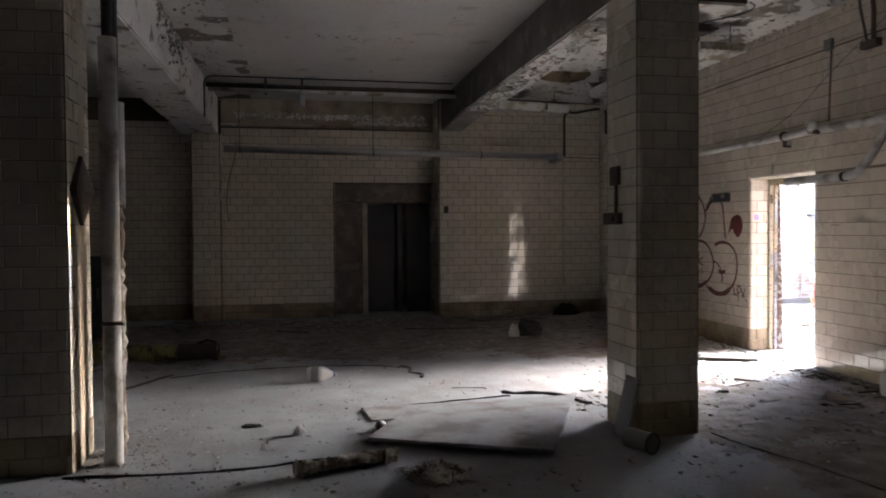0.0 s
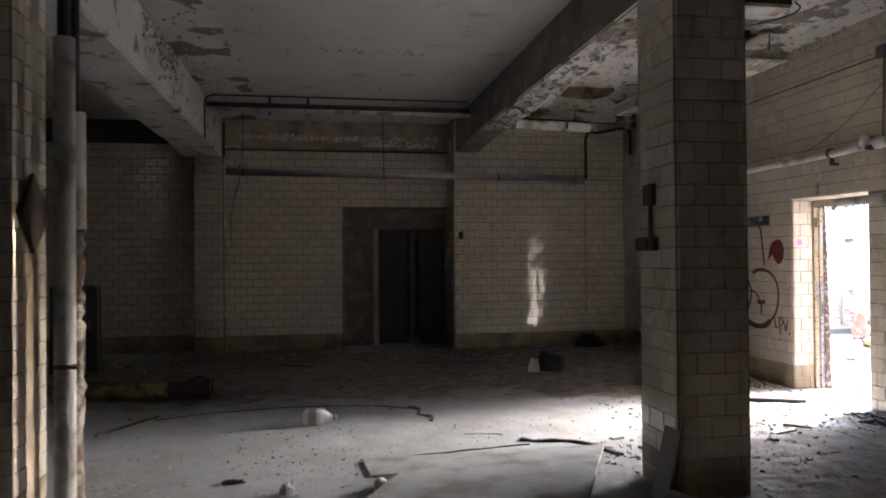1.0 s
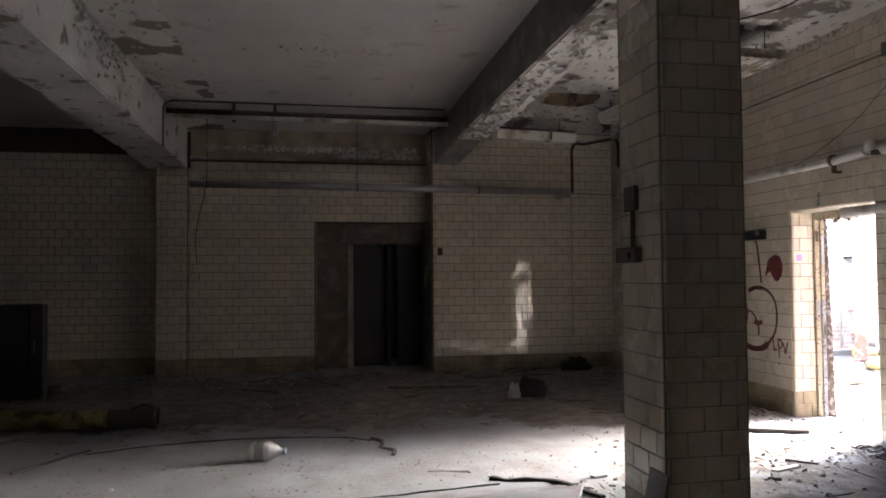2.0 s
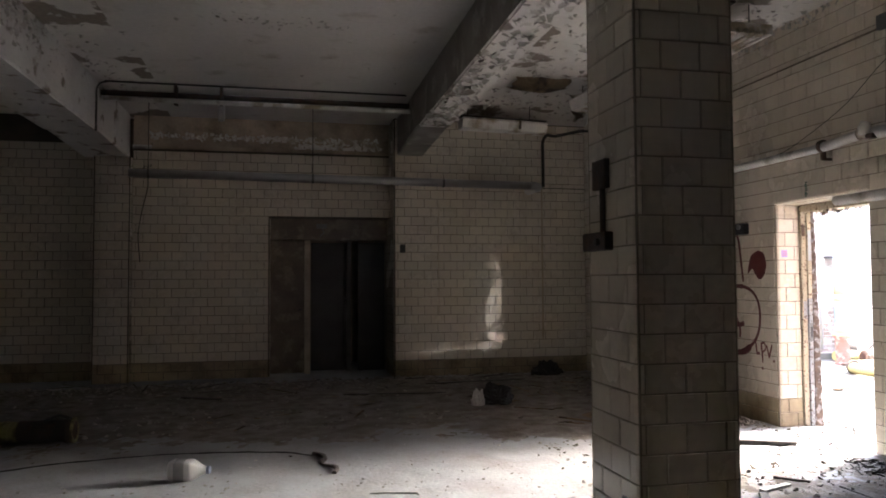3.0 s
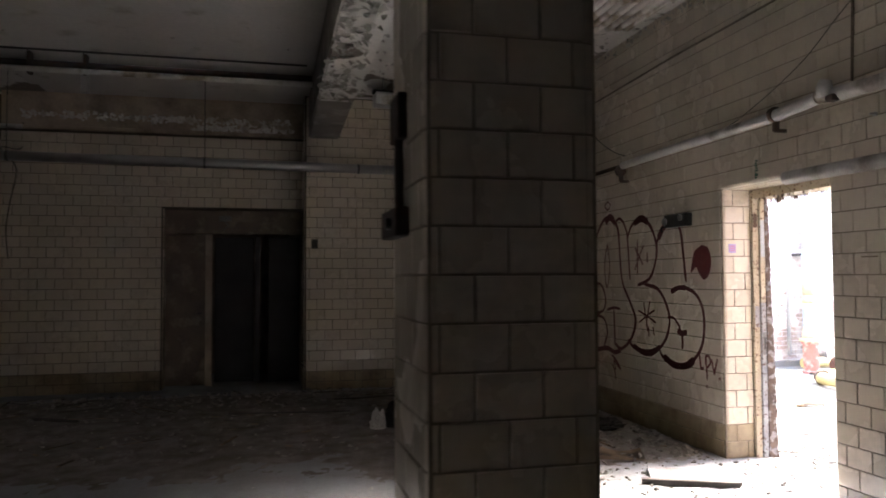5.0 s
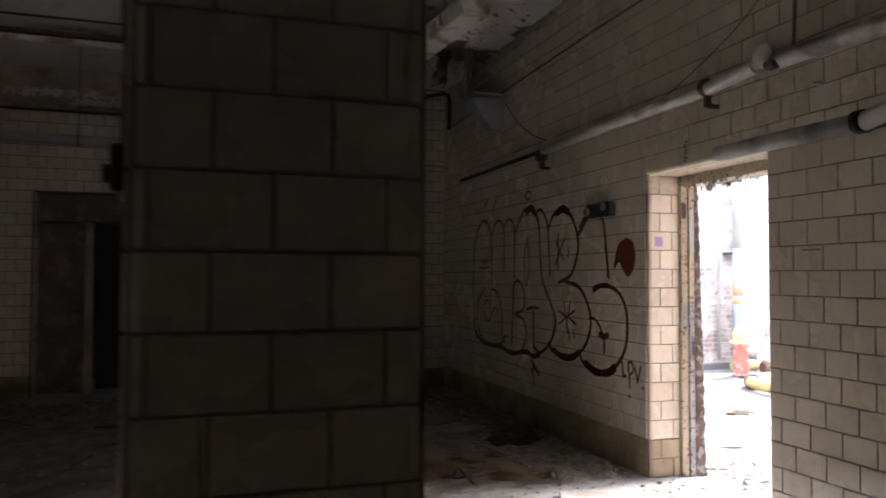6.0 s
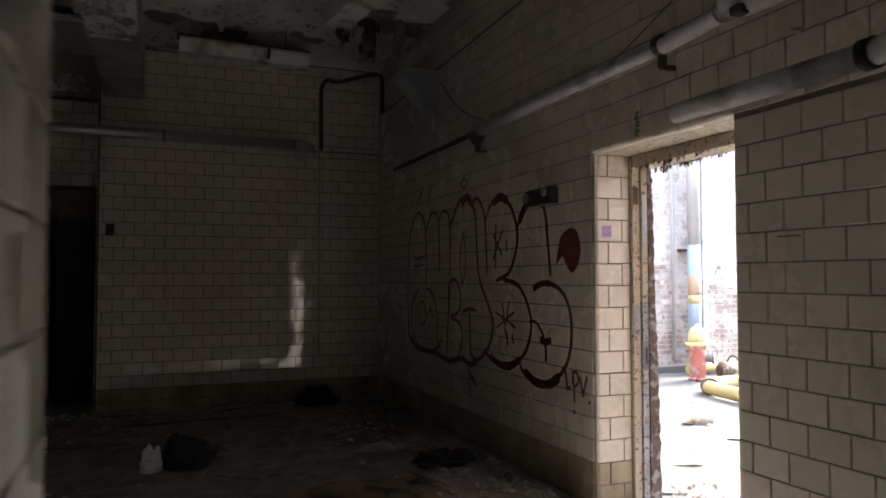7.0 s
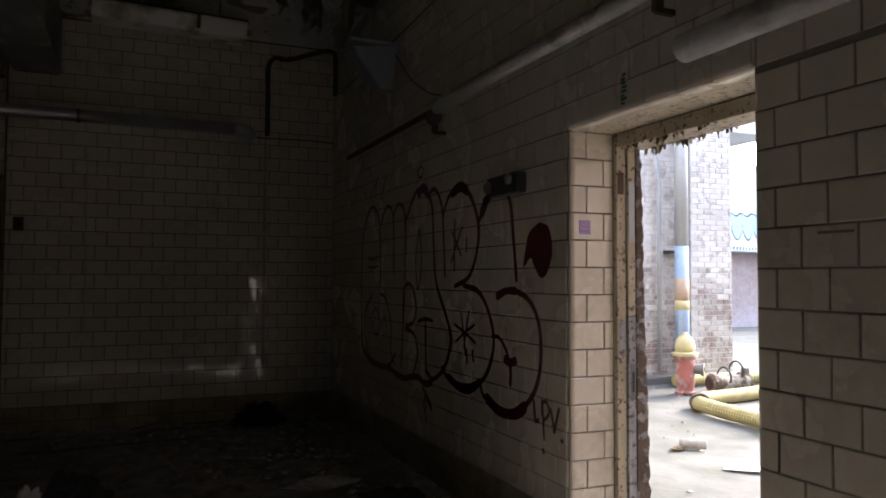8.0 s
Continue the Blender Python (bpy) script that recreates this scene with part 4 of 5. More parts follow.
part("diffuser", box(4.02, 4.57, 5.90, 5.667, 3.685, 3.718, 0.006), ENAMEL, rc, "white diffuser strip")
part("wire", tube([Vector(p) for p in smooth_run([(4.58, 5.622, 3.72), (4.68, 5.7, 3.70), (4.66, 5.867, 3.68), (4.5, 6.255, 3.70), (4.42, 6.532, 3.72)])], 0.008, 6), RUBBER, rc)
part("hanger", tube([(4.1, 5.611, 3.79), (4.1, 5.611, 3.9)], 0.008, 6), DARKIRON, rc)
part("hanger", tube([(4.5, 5.611, 3.79), (4.5, 5.611, 3.9)], 0.008, 6), DARKIRON, rc)


def hanging_scrap(x, y, z, w, h, material, seed, label):
    rr = random.Random(seed)
    bm = bmesh.new()
    rows = []
    for j in range(7):
        t = j / 6
        rows.append([bm.verts.new((x + (i / 5 - 0.5) * w * (1 - 0.5 * t) + rr.uniform(-.02, .02), y + 0.10 * math.sin(i * 1.1 + seed) * (0.4 + t) + rr.uniform(-.02, .02), z - h * t + rr.uniform(-.02, .02) * (j > 0))) for i in range(6)])
    for a, b in zip(rows, rows[1:]):
        for i in range(5):
            bm.faces.new((a[i], a[i + 1], b[i + 1], b[i]))
    bmesh.ops.solidify(bm, geom=bm.faces[:], thickness=0.012)
    tagged(part("hanging_scrap", bm, material), label, "ceiling scrap", group="hanging scraps")


hanging_scrap(5.05, 10.32, 3.89, 0.22, 0.34, WRAPTORN, 1, "torn brown insulation hanging from the ceiling")
hanging_scrap(5.32, 10.52, 3.89, 0.24, 0.42, WRAPTORN, 2, "torn brown insulation hanging from the ceiling")
hanging_scrap(5.55, 10.47, 3.89, 0.26, 0.56, PLASTER, 3, "grey sagging plaster hanging from the ceiling")
hanging_scrap(5.08, 10.19, 3.70, 0.17, 0.22, ENAMEL, 4, "white scrap of plaster hanging from the ceiling")
hanging_scrap(5.40, 10.33, 3.70, 0.16, 0.24, ENAMEL, 5, "white scrap of plaster hanging from the ceiling")
# a big curled sheet of paint
bm = bmesh.new()
rows = []
for j in range(9):
    rows.append([bm.verts.new((3.95 + 0.10 * i + 0.02 * math.sin(j * 2 + i), 10.1 - 0.06 * j + 0.03 * math.sin(i * 1.7), 3.885 - 0.12 * math.sin(math.pi * j / 8) * (0.5 + 0.5 * math.sin(math.pi * i / 7)))) for i in range(8)])
for a, b in zip(rows, rows[1:]):
    for i in range(7):
        bm.faces.new((a[i], b[i], b[i + 1], a[i + 1]))
bmesh.ops.solidify(bm, geom=bm.faces[:], thickness=0.004)
tagged(part("paint_sheet", bm, CARDBOARD), "brown sheet of paint sagging from the ceiling", "paint sheet")


def flakes(name, count, place, size, seed, parent, material=FLAKE):
    """Curled chips of paint hanging from a surface: place(rng) gives a spot and the way it faces."""
    rr = random.Random(seed)
    verts, faces = [], []
    for _ in range(count):
        p, n = place(rr)
        n = Vector(n)
        a = n.orthogonal().normalized()
        a.rotate(Matrix.Rotation(rr.uniform(0, 6.28), 3, n))
        b = n.cross(a)
        w, h = rr.uniform(0.35, 1.0) * size, rr.uniform(0.5, 1.6) * size
        c = rr.uniform(0.2, 0.8) * size
        i = len(verts)
        skew = rr.uniform(-0.4, 0.4)
        for u, v, d in ((-w, 0, 0.001), (w * rr.uniform(.6, 1.1), 0, 0.001), (w * (0.8 + skew), h * 0.55, c * 0.35), (-w * rr.uniform(.5, 1), h * 0.5, c * 0.3), (w * (0.4 + skew), h, c), (-w * (0.3 - skew), h * rr.uniform(.8, 1.1), c)):
            q = Vector(p) + a * u + b * v + n * d
            verts.append(tuple(q))
        faces += [(i, i + 1, i + 2, i + 3), (i + 3, i + 2, i + 4, i + 5)]
    ob = new(name, raw_mesh(name, verts, faces, material))
    ob.parent = parent
    tagged(ob, kind="stuff")
    return ob


flakes("paint_flake", 420, lambda r: ((r.uniform(2.86, 3.18), r.uniform(4.0, 10.3), 3.383), (0, 0, -1)), 0.05, 1, beam_east)
flakes("paint_flake", 500, lambda r: ((-1.01 - 0.016 * 2, r.uniform(7, 10.9), 3.9 - abs(r.gauss(0, 0.2))), (1, 0, 0)), 0.035, 2, beam_west)
flakes("paint_flake", 120, lambda r: ((r.uniform(-1.62, -1.1), r.uniform(5, 10.9), 3.293), (0, 0, -1)), 0.025, 3, beam_west)
ceil_ob = bpy.data.objects["ceiling"]
flakes("paint_flake", 1100, lambda r: ((r.uniform(3.25, 5.9), r.uniform(3.5, 12.0), ZC - 0.006), (0, 0, -1)), 0.04, 4, ceil_ob)
flakes("paint_flake", 160, lambda r: ((-0.98 + abs(r.gauss(0, 0.25)), r.uniform(5, 11.5), ZC - 0.006), (0, 0, -1)), 0.035, 5, ceil_ob)
flakes("paint_flake", 60, lambda r: ((1.2 + r.gauss(0, 0.45), 8.3 + r.gauss(0, 0.10), ZC - 0.006), (0, 0, -1)), 0.03, 6, ceil_ob)
flakes("paint_flake", 40, lambda r: ((r.uniform(-0.6, 2.6), r.uniform(6.5, 11), ZC - 0.006), (0, 0, -1)), 0.03, 7, ceil_ob)
flakes("paint_flake", 330, lambda r: ((r.uniform(-0.7, 2.7), YB - 0.005, 3.60 + r.gauss(0, 0.022)), (0, -1, 0)), 0.032, 8, bpy.data.objects["plaster_band"], ENAMEL)
flakes("paint_flake", 160, lambda r: ((r.uniform(1.4, 2.7), YB - 0.005, 3.50 + r.gauss(0, 0.02)), (0, -1, 0)), 0.032, 18, bpy.data.objects["plaster_band"], ENAMEL)
flakes("paint_flake", 200, lambda r: ((XE - 0.002, r.uniform(4.5, 11.5), ZC - abs(r.gauss(0, 0.04)) - 0.01), (-1, 0, 0)), 0.03, 9, wall_east)

# ---- things on the floor ----
Z0 = 0.0
jg = empty("plastic_jug", "empty white plastic jug lying on the dusty floor", "jug", pose(0.4, 6.99, 0.072, 0, 90, -12))
bm = lathe([(0.03, -0.005), (0.062, 0.0), (0.073, 0.02), (0.074, 0.15), (0.07, 0.17), (0.035, 0.235), (0.026, 0.255), (0.025, 0.275)], Matrix.Identity(4), 32, square=0.8)
jug_body = part("body", bm, JUGMAT, jg, smooth=True)
part("cap", lathe([(0.028, 0.268), (0.029, 0.27), (0.029, 0.292), (0.024, 0.294)], Matrix.Identity(4), 18), BLUECAP, jug_body, "blue cap")
part("label_sheet", lathe([(0.0747, 0.045), (0.0747, 0.12)], Matrix.Identity(4), 32, cap=False, square=0.8), DUSTBOARD, jug_body, "faded paper label")

bd = part("plywood_board", slab([(0.77, 4.54, 0.0), (1.96, 3.91, 0.01), (2.73, 5.45, 0.02), (1.18, 5.26, 0.015)], 0.03, 0.028), DUSTBOARD)
tagged(bd, "large dusty grey board lying on the floor", "board")
sh = part("floor_sheet", slab([(0.84, 5.67), (0.87, 5.2), (2.63, 5.33), (2.69, 5.69)], 0.002, 0.008, bevel=0.001), DUSTBOARD)
tagged(sh, "loose sheet of dusty floor covering", "floor covering")


def strip(points, w, h, material, label, category, name="rubber_strip"):
    """A thin strip lying on edge, following points on the floor."""
    run = smooth_run(points, 6)
    bm = bmesh.new()
    prev = None
    for i, p in enumerate(run):
        d = run[min(i + 1, len(run) - 1)] - run[max(i - 1, 0)]
        d = d / (np.linalg.norm(d) + 1e-9)
        z = floor_height(p[0], p[1]) + (p[2] if len(p) > 2 else 0)
        k = 0.6 + 0.4 * noise.noise(Vector((p[0] * 7, p[1] * 7, 0)))
        vs = [bm.verts.new((p[0] + d[1] * s * w, p[1] - d[0] * s * w, z + e)) for s, e in ((-1, -0.004), (1, -0.004), (0.5, h * k), (-0.7, h * k))]
        if prev:
            for a in range(4):
                bm.faces.new((prev[a], prev[(a + 1) % 4], vs[(a + 1) % 4], vs[a]))
        else:
            bm.faces.new(vs)
        prev = vs
    bm.faces.new(prev[::-1])
    bmesh.ops.recalc_face_normals(bm, faces=bm.faces)
    return tagged(part(name, bm, material), label, category)


strip([(-1.19, 4.25), (-0.71, 4.21), (-0.17, 4.19), (0.31, 4.26), (0.84, 4.3)], 0.012, 0.02, RUBBER, "long black strip of floor edging", "edging strip")
strip([(0.83, 5.69), (1.22, 5.71), (1.74, 5.79), (2.24, 5.86)], 0.008, 0.016, RUBBER, "black torn edge of floor covering", "edging strip")
strip([(2.21, 6.02), (2.38, 5.92), (2.59, 5.88), (2.73, 5.71), (2.84, 5.38)], 0.03, 0.035, RUBBER, "curled black rubber strip by the board", "edging strip")
strip([(-1.03, 7.5), (-0.4, 7.76), (0.33, 7.87), (1.15, 7.74), (1.45, 7.52)], 0.010, 0.012, RUBBER, "thin black strip along the lit floor", "edging strip")
strip([(1.46, 7.59), (1.54, 7.41), (1.51, 7.23), (1.61, 7.06), (1.58, 6.91)], 0.022, 0.03, DARKBOARD, "broken dark lath on the floor", "lath")
strip([(3.35, 4.26), (3.42, 3.83), (3.56, 3.45), (3.64, 2.97), (3.78, 2.21)], 0.014, 0.018, DARKBOARD, "low dark ridge along the floor covering", "edging strip")
strip([(1.78, 6.31), (1.9, 6.3), (2.1, 6.25)], 0.008, 0.014, PAPER, "thin pale stick on the floor", "stick", "stick")
strip([(-1.42, 6.94), (-1.2, 7.35), (-1.03, 7.66)], 0.02, 0.03, RUBBER, "black strip near the riser pipes", "edging strip")
rr = random.Random(17)
roll = tube([(0.25 + 0.0213 * k + rr.uniform(-0.006, 0.006), 3.95 + 0.0061 * k + rr.uniform(-0.008, 0.008), 0.045 + rr.uniform(-0.006, 0.006)) for k in range(32)], [0.045 + rr.uniform(-0.016, 0.012) for k in range(32)], 16, wob=0.35)
tagged(part("insulation_roll", roll, WRAPTORN), "crumbling roll of old pipe insulation", "insulation")


def fibre_heap(x, y, r, h, seed, label, material=WRAPTORN, n=90, thick=0.010):
    rr = random.Random(seed)
    bm = bmesh.new()
    for _ in range(n):
        a, d = rr.uniform(0, 6.28), r * math.sqrt(rr.random())
        px, py = x + d * math.cos(a), y + d * math.sin(a)
        top = h * (1 - (d / r) ** 2) * rr.uniform(0.4, 1)
        b = rr.uniform(0, 6.28)
        l = rr.uniform(0.04, 0.12)
        tube([(px, py, 0.004), (px + l * 0.4 * math.cos(b), py + l * 0.4 * math.sin(b), top), (px + l * math.cos(b), py + l * math.sin(b), top * rr.uniform(0.1, 0.9))], [thick, thick * 0.8, thick * 0.3], 5, bm=bm)
    return tagged(part("fibre_heap", bm, material), label, "debris heap", kind="stuff")


fibre_heap(1.11, 3.78, 0.2, 0.10, 3, "frayed heap of pale fibres by the board", WRAPTORN, 170, 0.005)
fibre_heap(5.61, 5.94, 0.26, 0.04, 4, "heap of dry twigs beside the doorway", DARKBOARD, 45)
fibre_heap(5.63, 6.2, 0.16, 0.04, 5, "heap of dry twigs beside the doorway", DARKBOARD, 25)


def ball(name, x, y, r, material, label, category, squash=0.85):
    prof = [(max(0.001, r * math.sin(math.pi * k / 10)), r * squash * (1 - math.cos(math.pi * k / 10))) for k in range(11)]
    return tagged(part(name, lathe(prof, pose(x, y, floor_height(x, y) - 0.002, 0, 0, 0), 18), material, smooth=True), label, category)


ball("white_ball", 0.91, 4.92, 0.045, JUGMAT, "small dirty white ball on the floor", "ball", 0.95)


def crumple(name, x, y, w, d, h, seed, material, label, category, parent=None):
    """A crumpled lump: a squashed ball pushed about by noise."""
    bm = bmesh.new()
    bmesh.ops.create_icosphere(bm, subdivisions=4, radius=1.0)
    for v in bm.verts:
        k = 1 + 0.4 * noise.noise(v.co * 1.8 + Vector((seed, 0, 0))) - 0.42 * abs(noise.noise(v.co * 4 + Vector((0, seed, 0)))) + 0.16 * noise.noise(v.co * 11 + Vector((0, 0, seed)))
        v.co = Vector((v.co.x * w / 2 * k, v.co.y * d / 2 * k, max(0.0, (v.co.z + 0.55) * h / 1.55 * k)))
    bmesh.ops.translate(bm, vec=(x, y, floor_height(x, y) - 0.004), verts=bm.verts)
    return tagged(part(name, bm, material, parent), label, category)


crumple("plastic_cup", 0.29, 4.94, 0.085, 0.075, 0.075, 8, JUGMAT, "crumpled pale plastic cup on the floor", "cup")
crumple("dark_rag", -0.08, 5.25, 0.16, 0.07, 0.03, 2, RUBBER, "small black rag on the floor", "rag")
crumple("rubbish_bag", 3.66, 9.59, 0.36, 0.26, 0.24, 5, RUBBER, "crumpled black rubbish bag in rubble", "bag")
crumple("crumpled_paper", 3.42, 9.54, 0.16, 0.14, 0.20, 9, PAPER, "crumpled pale paper beside a black bag", "paper")
crumple("black_sack", 5.13, 11.88, 0.50, 0.24, 0.22, 12, RUBBER, "dark bundle against the back wall", "bundle")
crumple("black_sack", 5.47, 8.93, 0.5, 0.3, 0.12, 14, RUBBER, "dark rubbish below the painted wall", "bundle")
crumple("rag", 5.17, 9.55, 0.5, 0.2, 0.08, 15, DEBRIS, "grey rag in the rubble", "rag")
can = empty("paint_can", "empty dented paint can lying on its side", "can", pose(2.57, 4.06, 0.075, 90, 0, 25))
part("body", lathe([(0.001, 0.0), (0.07, 0.0), (0.072, 0.01), (0.070, 0.2), (0.073, 0.21), (0.066, 0.208), (0.062, 0.03), (0.001, 0.03)], Matrix.Identity(4), 20), SHEETMETAL, can, smooth=True)
part("rim", lathe([(0.066, 0.205), (0.076, 0.206), (0.076, 0.216), (0.066, 0.217), (0.066, 0.205)], Matrix.Identity(4), 20, cap=False), DARKIRON, can)
bk = empty("bucket", "white plastic bucket lying by the wall", "bucket", pose(5.45, 4.93, 0.135, 0, 90, -35))
part("body", lathe([(0.001, 0.0), (0.10, 0.0), (0.105, 0.01), (0.125, 0.26), (0.135, 0.262), (0.135, 0.285), (0.12, 0.285), (0.10, 0.03), (0.001, 0.025)], Matrix.Identity(4), 24), JUGMAT, bk, smooth=True)
part("rim_band", lathe([(0.13, 0.20), (0.134, 0.203), (0.134, 0.215), (0.13, 0.218)], Matrix.Identity(4), 24, cap=False), PAPER, bk)


def plank(x, y, w, d, h, turn, material, label, lift=0.0, tilt=0.0):
    bm = box(-w / 2, w / 2, -d / 2, d / 2, 0, h, 0.004)
    bmesh.ops.transform(bm, matrix=pose(x, y, floor_height(x, y) + lift - 0.002, 0, tilt, turn), verts=bm.verts)
    return tagged(part("plank", bm, material), label, "plank", group="loose boards")


plank(5.37, 7.2, 0.62, 0.34, 0.03, -24, DUSTBOARD, "short dusty board inside the doorway")
plank(5.24, 7.02, 0.66, 0.05, 0.045, -24, DARKBOARD, "dark batten beside the short board")
plank(0.25, 10.75, 0.55, 0.06, 0.03, -30, DARKBOARD, "dark batten on the dusty floor")
plank(3.91, 11.41, 1.5, 0.05, 0.025, 4, DARKBOARD, "long dark lath along the back wall")
plank(2.61, 10.59, 1.3, 0.04, 0.02, -8, DARKBOARD, "long thin lath on the floor")
plank(4.51, 5.76, 0.3, 0.05, 0.02, 20, PAPER, "small pale offcut on the floor")
plank(4.76, 5.92, 0.24, 0.04, 0.02, -50, DARKBOARD, "dark offcut on the floor")
plank(4.52, 5.12, 0.4, 0.03, 0.015, 10, DARKBOARD, "thin dark stick on the floor")
plank(4.31, 5.6, 0.18, 0.06, 0.02, 60, DARKBOARD, "dark offcut on the floor")
plank(3.03, 5.91, 0.12, 0.06, 0.02, 15, DUSTBOARD, "small dusty offcut on the floor")
for k, (x, y, w, d, a) in enumerate(((4.74, 8.34, 0.9, 0.55, 15), (5.09, 7.93, 0.5, 0.3, -20), (4.93, 4.92, 0.4, 0.22, 30))):
    bm = bmesh.new()
    rows = [[bm.verts.new(((i / 6 - 0.5) * w, (j / 5 - 0.5) * d, 0.012 + 0.05 * (1 + math.sin(i * 0.9 + k)) * (j / 5) * 0.6)) for i in range(7)] for j in range(6)]
    for p, q in zip(rows, rows[1:]):
        for i in range(6):
            bm.faces.new((p[i], p[i + 1], q[i + 1], q[i]))
    bmesh.ops.solidify(bm, geom=bm.faces[:], thickness=0.006)
    bmesh.ops.transform(bm, matrix=pose(x, y, 0.0, 0, 0, a), verts=bm.verts)
    tagged(part("cardboard", bm, CARDBOARD), "damp warped piece of cardboard", "cardboard", group="cardboard pieces")

# hose indoors
ih = empty("suction_hose", "yellow corrugated hose with a brown coupling on the floor", "hose")
run = smooth_run([(-3.85, 8.48, 0.10), (-2.77, 8.85, 0.10), (-1.72, 8.7, 0.10), (-1.08, 8.57, 0.10)], 6)
part("hose", tube([Vector(p) for p in run], 0.092, 16, ribs=0.07, rib_len=0.035), HOSEDIRTY, ih)
coupling = part("coupling", lathe([(0.085, 0.0), (0.098, 0.005), (0.098, 0.40), (0.112, 0.405), (0.112, 0.47), (0.095, 0.475), (0.07, 0.47), (0.068, 0.30), (0.001, 0.30)], pose(-1.1, 8.58, 0.105, 0, 90, -2), 20), RUST, ih, "brown iron coupling", True)
part("lever", tube([(-0.88, 8.56, 0.20), (-0.76, 8.55, 0.245), (-0.66, 8.52, 0.22)], 0.016, 8), DARKIRON, coupling)
part("end_ring", lathe([(0.085, 0.0), (0.116, 0.0), (0.116, 0.02), (0.085, 0.02), (0.085, 0.0)], pose(-0.645, 8.563, 0.105, 0, 90, -2), 20, cap=False), HOSEDIRTY, coupling, "yellow end ring")


# rubble and scraps
def rubble(name, count, place, lo, hi, seed, material, flat=0.5):
    rr = random.Random(seed)
    verts, faces = [], []
    for _ in range(count):
        x, y = place(rr)
        r = lo + (hi - lo) * rr.random() ** 4
        stretch = rr.uniform(0.35, 1.0)
        lean_x, lean_y = rr.uniform(-0.5, 0.5), rr.uniform(-0.5, 0.5)
        z = floor_height(x, y)
        a0 = rr.uniform(0, 6.28)
        i = len(verts)
        n = 5
        for ring, (k, h) in enumerate(((1.0, 0.0), (0.8, rr.uniform(0.4, 1.0) * flat))):
            for j in range(n):
                a = a0 + 6.283 * j / n
                q = r * k * rr.uniform(0.6, 1.2)
                u, v = q * math.cos(a - a0), q * math.sin(a - a0) * stretch
                verts.append((x + u * math.cos(a0) - v * math.sin(a0), y + u * math.sin(a0) + v * math.cos(a0), z - 0.003 + r * h * rr.uniform(0.6, 1.2) + (ring * (lean_x * u + lean_y * v) if h else 0)))
        faces.append(tuple(i + n + j for j in range(n)))
        faces += [(i + j, i + (j + 1) % n, i + n + (j + 1) % n, i + n + j) for j in range(n)]
    return tagged(new(name, raw_mesh(name, verts, faces, material)), "scattered rubble and dust on the floor", "rubble", kind="stuff")


def spread(x0, x1, y0, y1):
    return lambda r: (r.uniform(x0, x1), r.uniform(y0, y1))


def by_wall(r):
    return (XE - 0.02 - abs(r.gauss(0, 0.45)), r.uniform(1.5, 6.2))


def by_paint(r):
    return (XE - 0.02 - abs(r.gauss(0, 0.5)), r.uniform(7.75, 12.0))


def by_back(r):
    return (r.uniform(-4.5, 5.9), YBR - 0.02 - abs(r.gauss(0, 0.55)))


def by_riser(r):
    return (-0.96 + r.gauss(0, 0.22), 4.87 + r.gauss(0, 0.5))


def dirt_shade_layer(name, x0, x1, y0, y1, depth, seed, rest):
    """Trodden dirt and dust lying in drifts, its dark colour also carrying floor shade: a rough sheet that sinks into
    the floor where it is thin.
    """
    step = 0.03
    xs, ys = np.arange(x0, x1, step), np.arange(y0, y1, step)
    verts = []
    for y in ys:
        for x in xs:
            big = noise.noise(Vector((x * 0.9 + seed, y * 1.3, 0.3)))
            mid = noise.noise(Vector((x * 4.1, y * 4.1 + seed, 1.7)))
            small = noise.noise(Vector((x * 17.0, y * 17.0, seed)))
            edge = min(1.0, (x - x0) / 0.5, (y - y0) / 0.5)
            k = 0.4 * big + 0.35 * mid + 0.18 * small + rest(x, y) - (1 - edge) * 0.8
            verts.append((x, y, floor_height(x, y) + max(-0.012, depth * k)))
    w = len(xs)
    faces = [(j * w + i, j * w + i + 1, (j + 1) * w + i + 1, (j + 1) * w + i) for j in range(len(ys) - 1) for i in range(w - 1)]
    me = raw_mesh(name, verts, faces, DIRTSHADE)
    for p in me.polygons:
        p.use_smooth = True
    return tagged(new(name, me), "drifts of brown dirt and plaster dust, also darkening the shaded floor", "dirt", kind="stuff")


# Dirt, and painted shade: the sheets darken the floor outside the lit band.
dirt_shade_layer("dirt", -4.6, 3.3, 7.5, 12.08, 0.012, 2.0, lambda x, y: min(0.75, 0.42 * (y - 8.3)))
dirt_shade_layer("dirt", 2.7, 5.93, 7.55, 12.08, 0.024, 5.0, lambda x, y: 0.3 + min(0.25, 0.25 * (x - 3.0)))
dirt_shade_layer("dirt", 2.9, 5.93, 0.6, 6.5, 0.016, 9.0, lambda x, y: 0.34 + 0.1 * (x - 4.3) - 0.35 * max(0.0, y - 5.6))

rubble("rubble", 6000, spread(-4, 5.9, 2.2, 12.0), 0.003, 0.012, 1, DEBRIS, 0.8)
rubble("rubble", 6500, spread(3.4, 5.9, 3.0, 11.8), 0.003, 0.022, 2, DEBRIS, 0.8)
rubble("rubble", 1800, by_wall, 0.004, 0.032, 3, DEBRIS, 0.9)
rubble("rubble", 4200, by_paint, 0.004, 0.042, 4, DEBRIS, 0.9)
rubble("rubble", 4200, by_back, 0.004, 0.045, 5, DEBRIS, 0.9)
rubble("rubble", 2600, spread(-3.5, 4.0, 8.6, 12.0), 0.004, 0.04, 15, DEBRIS, 0.8)
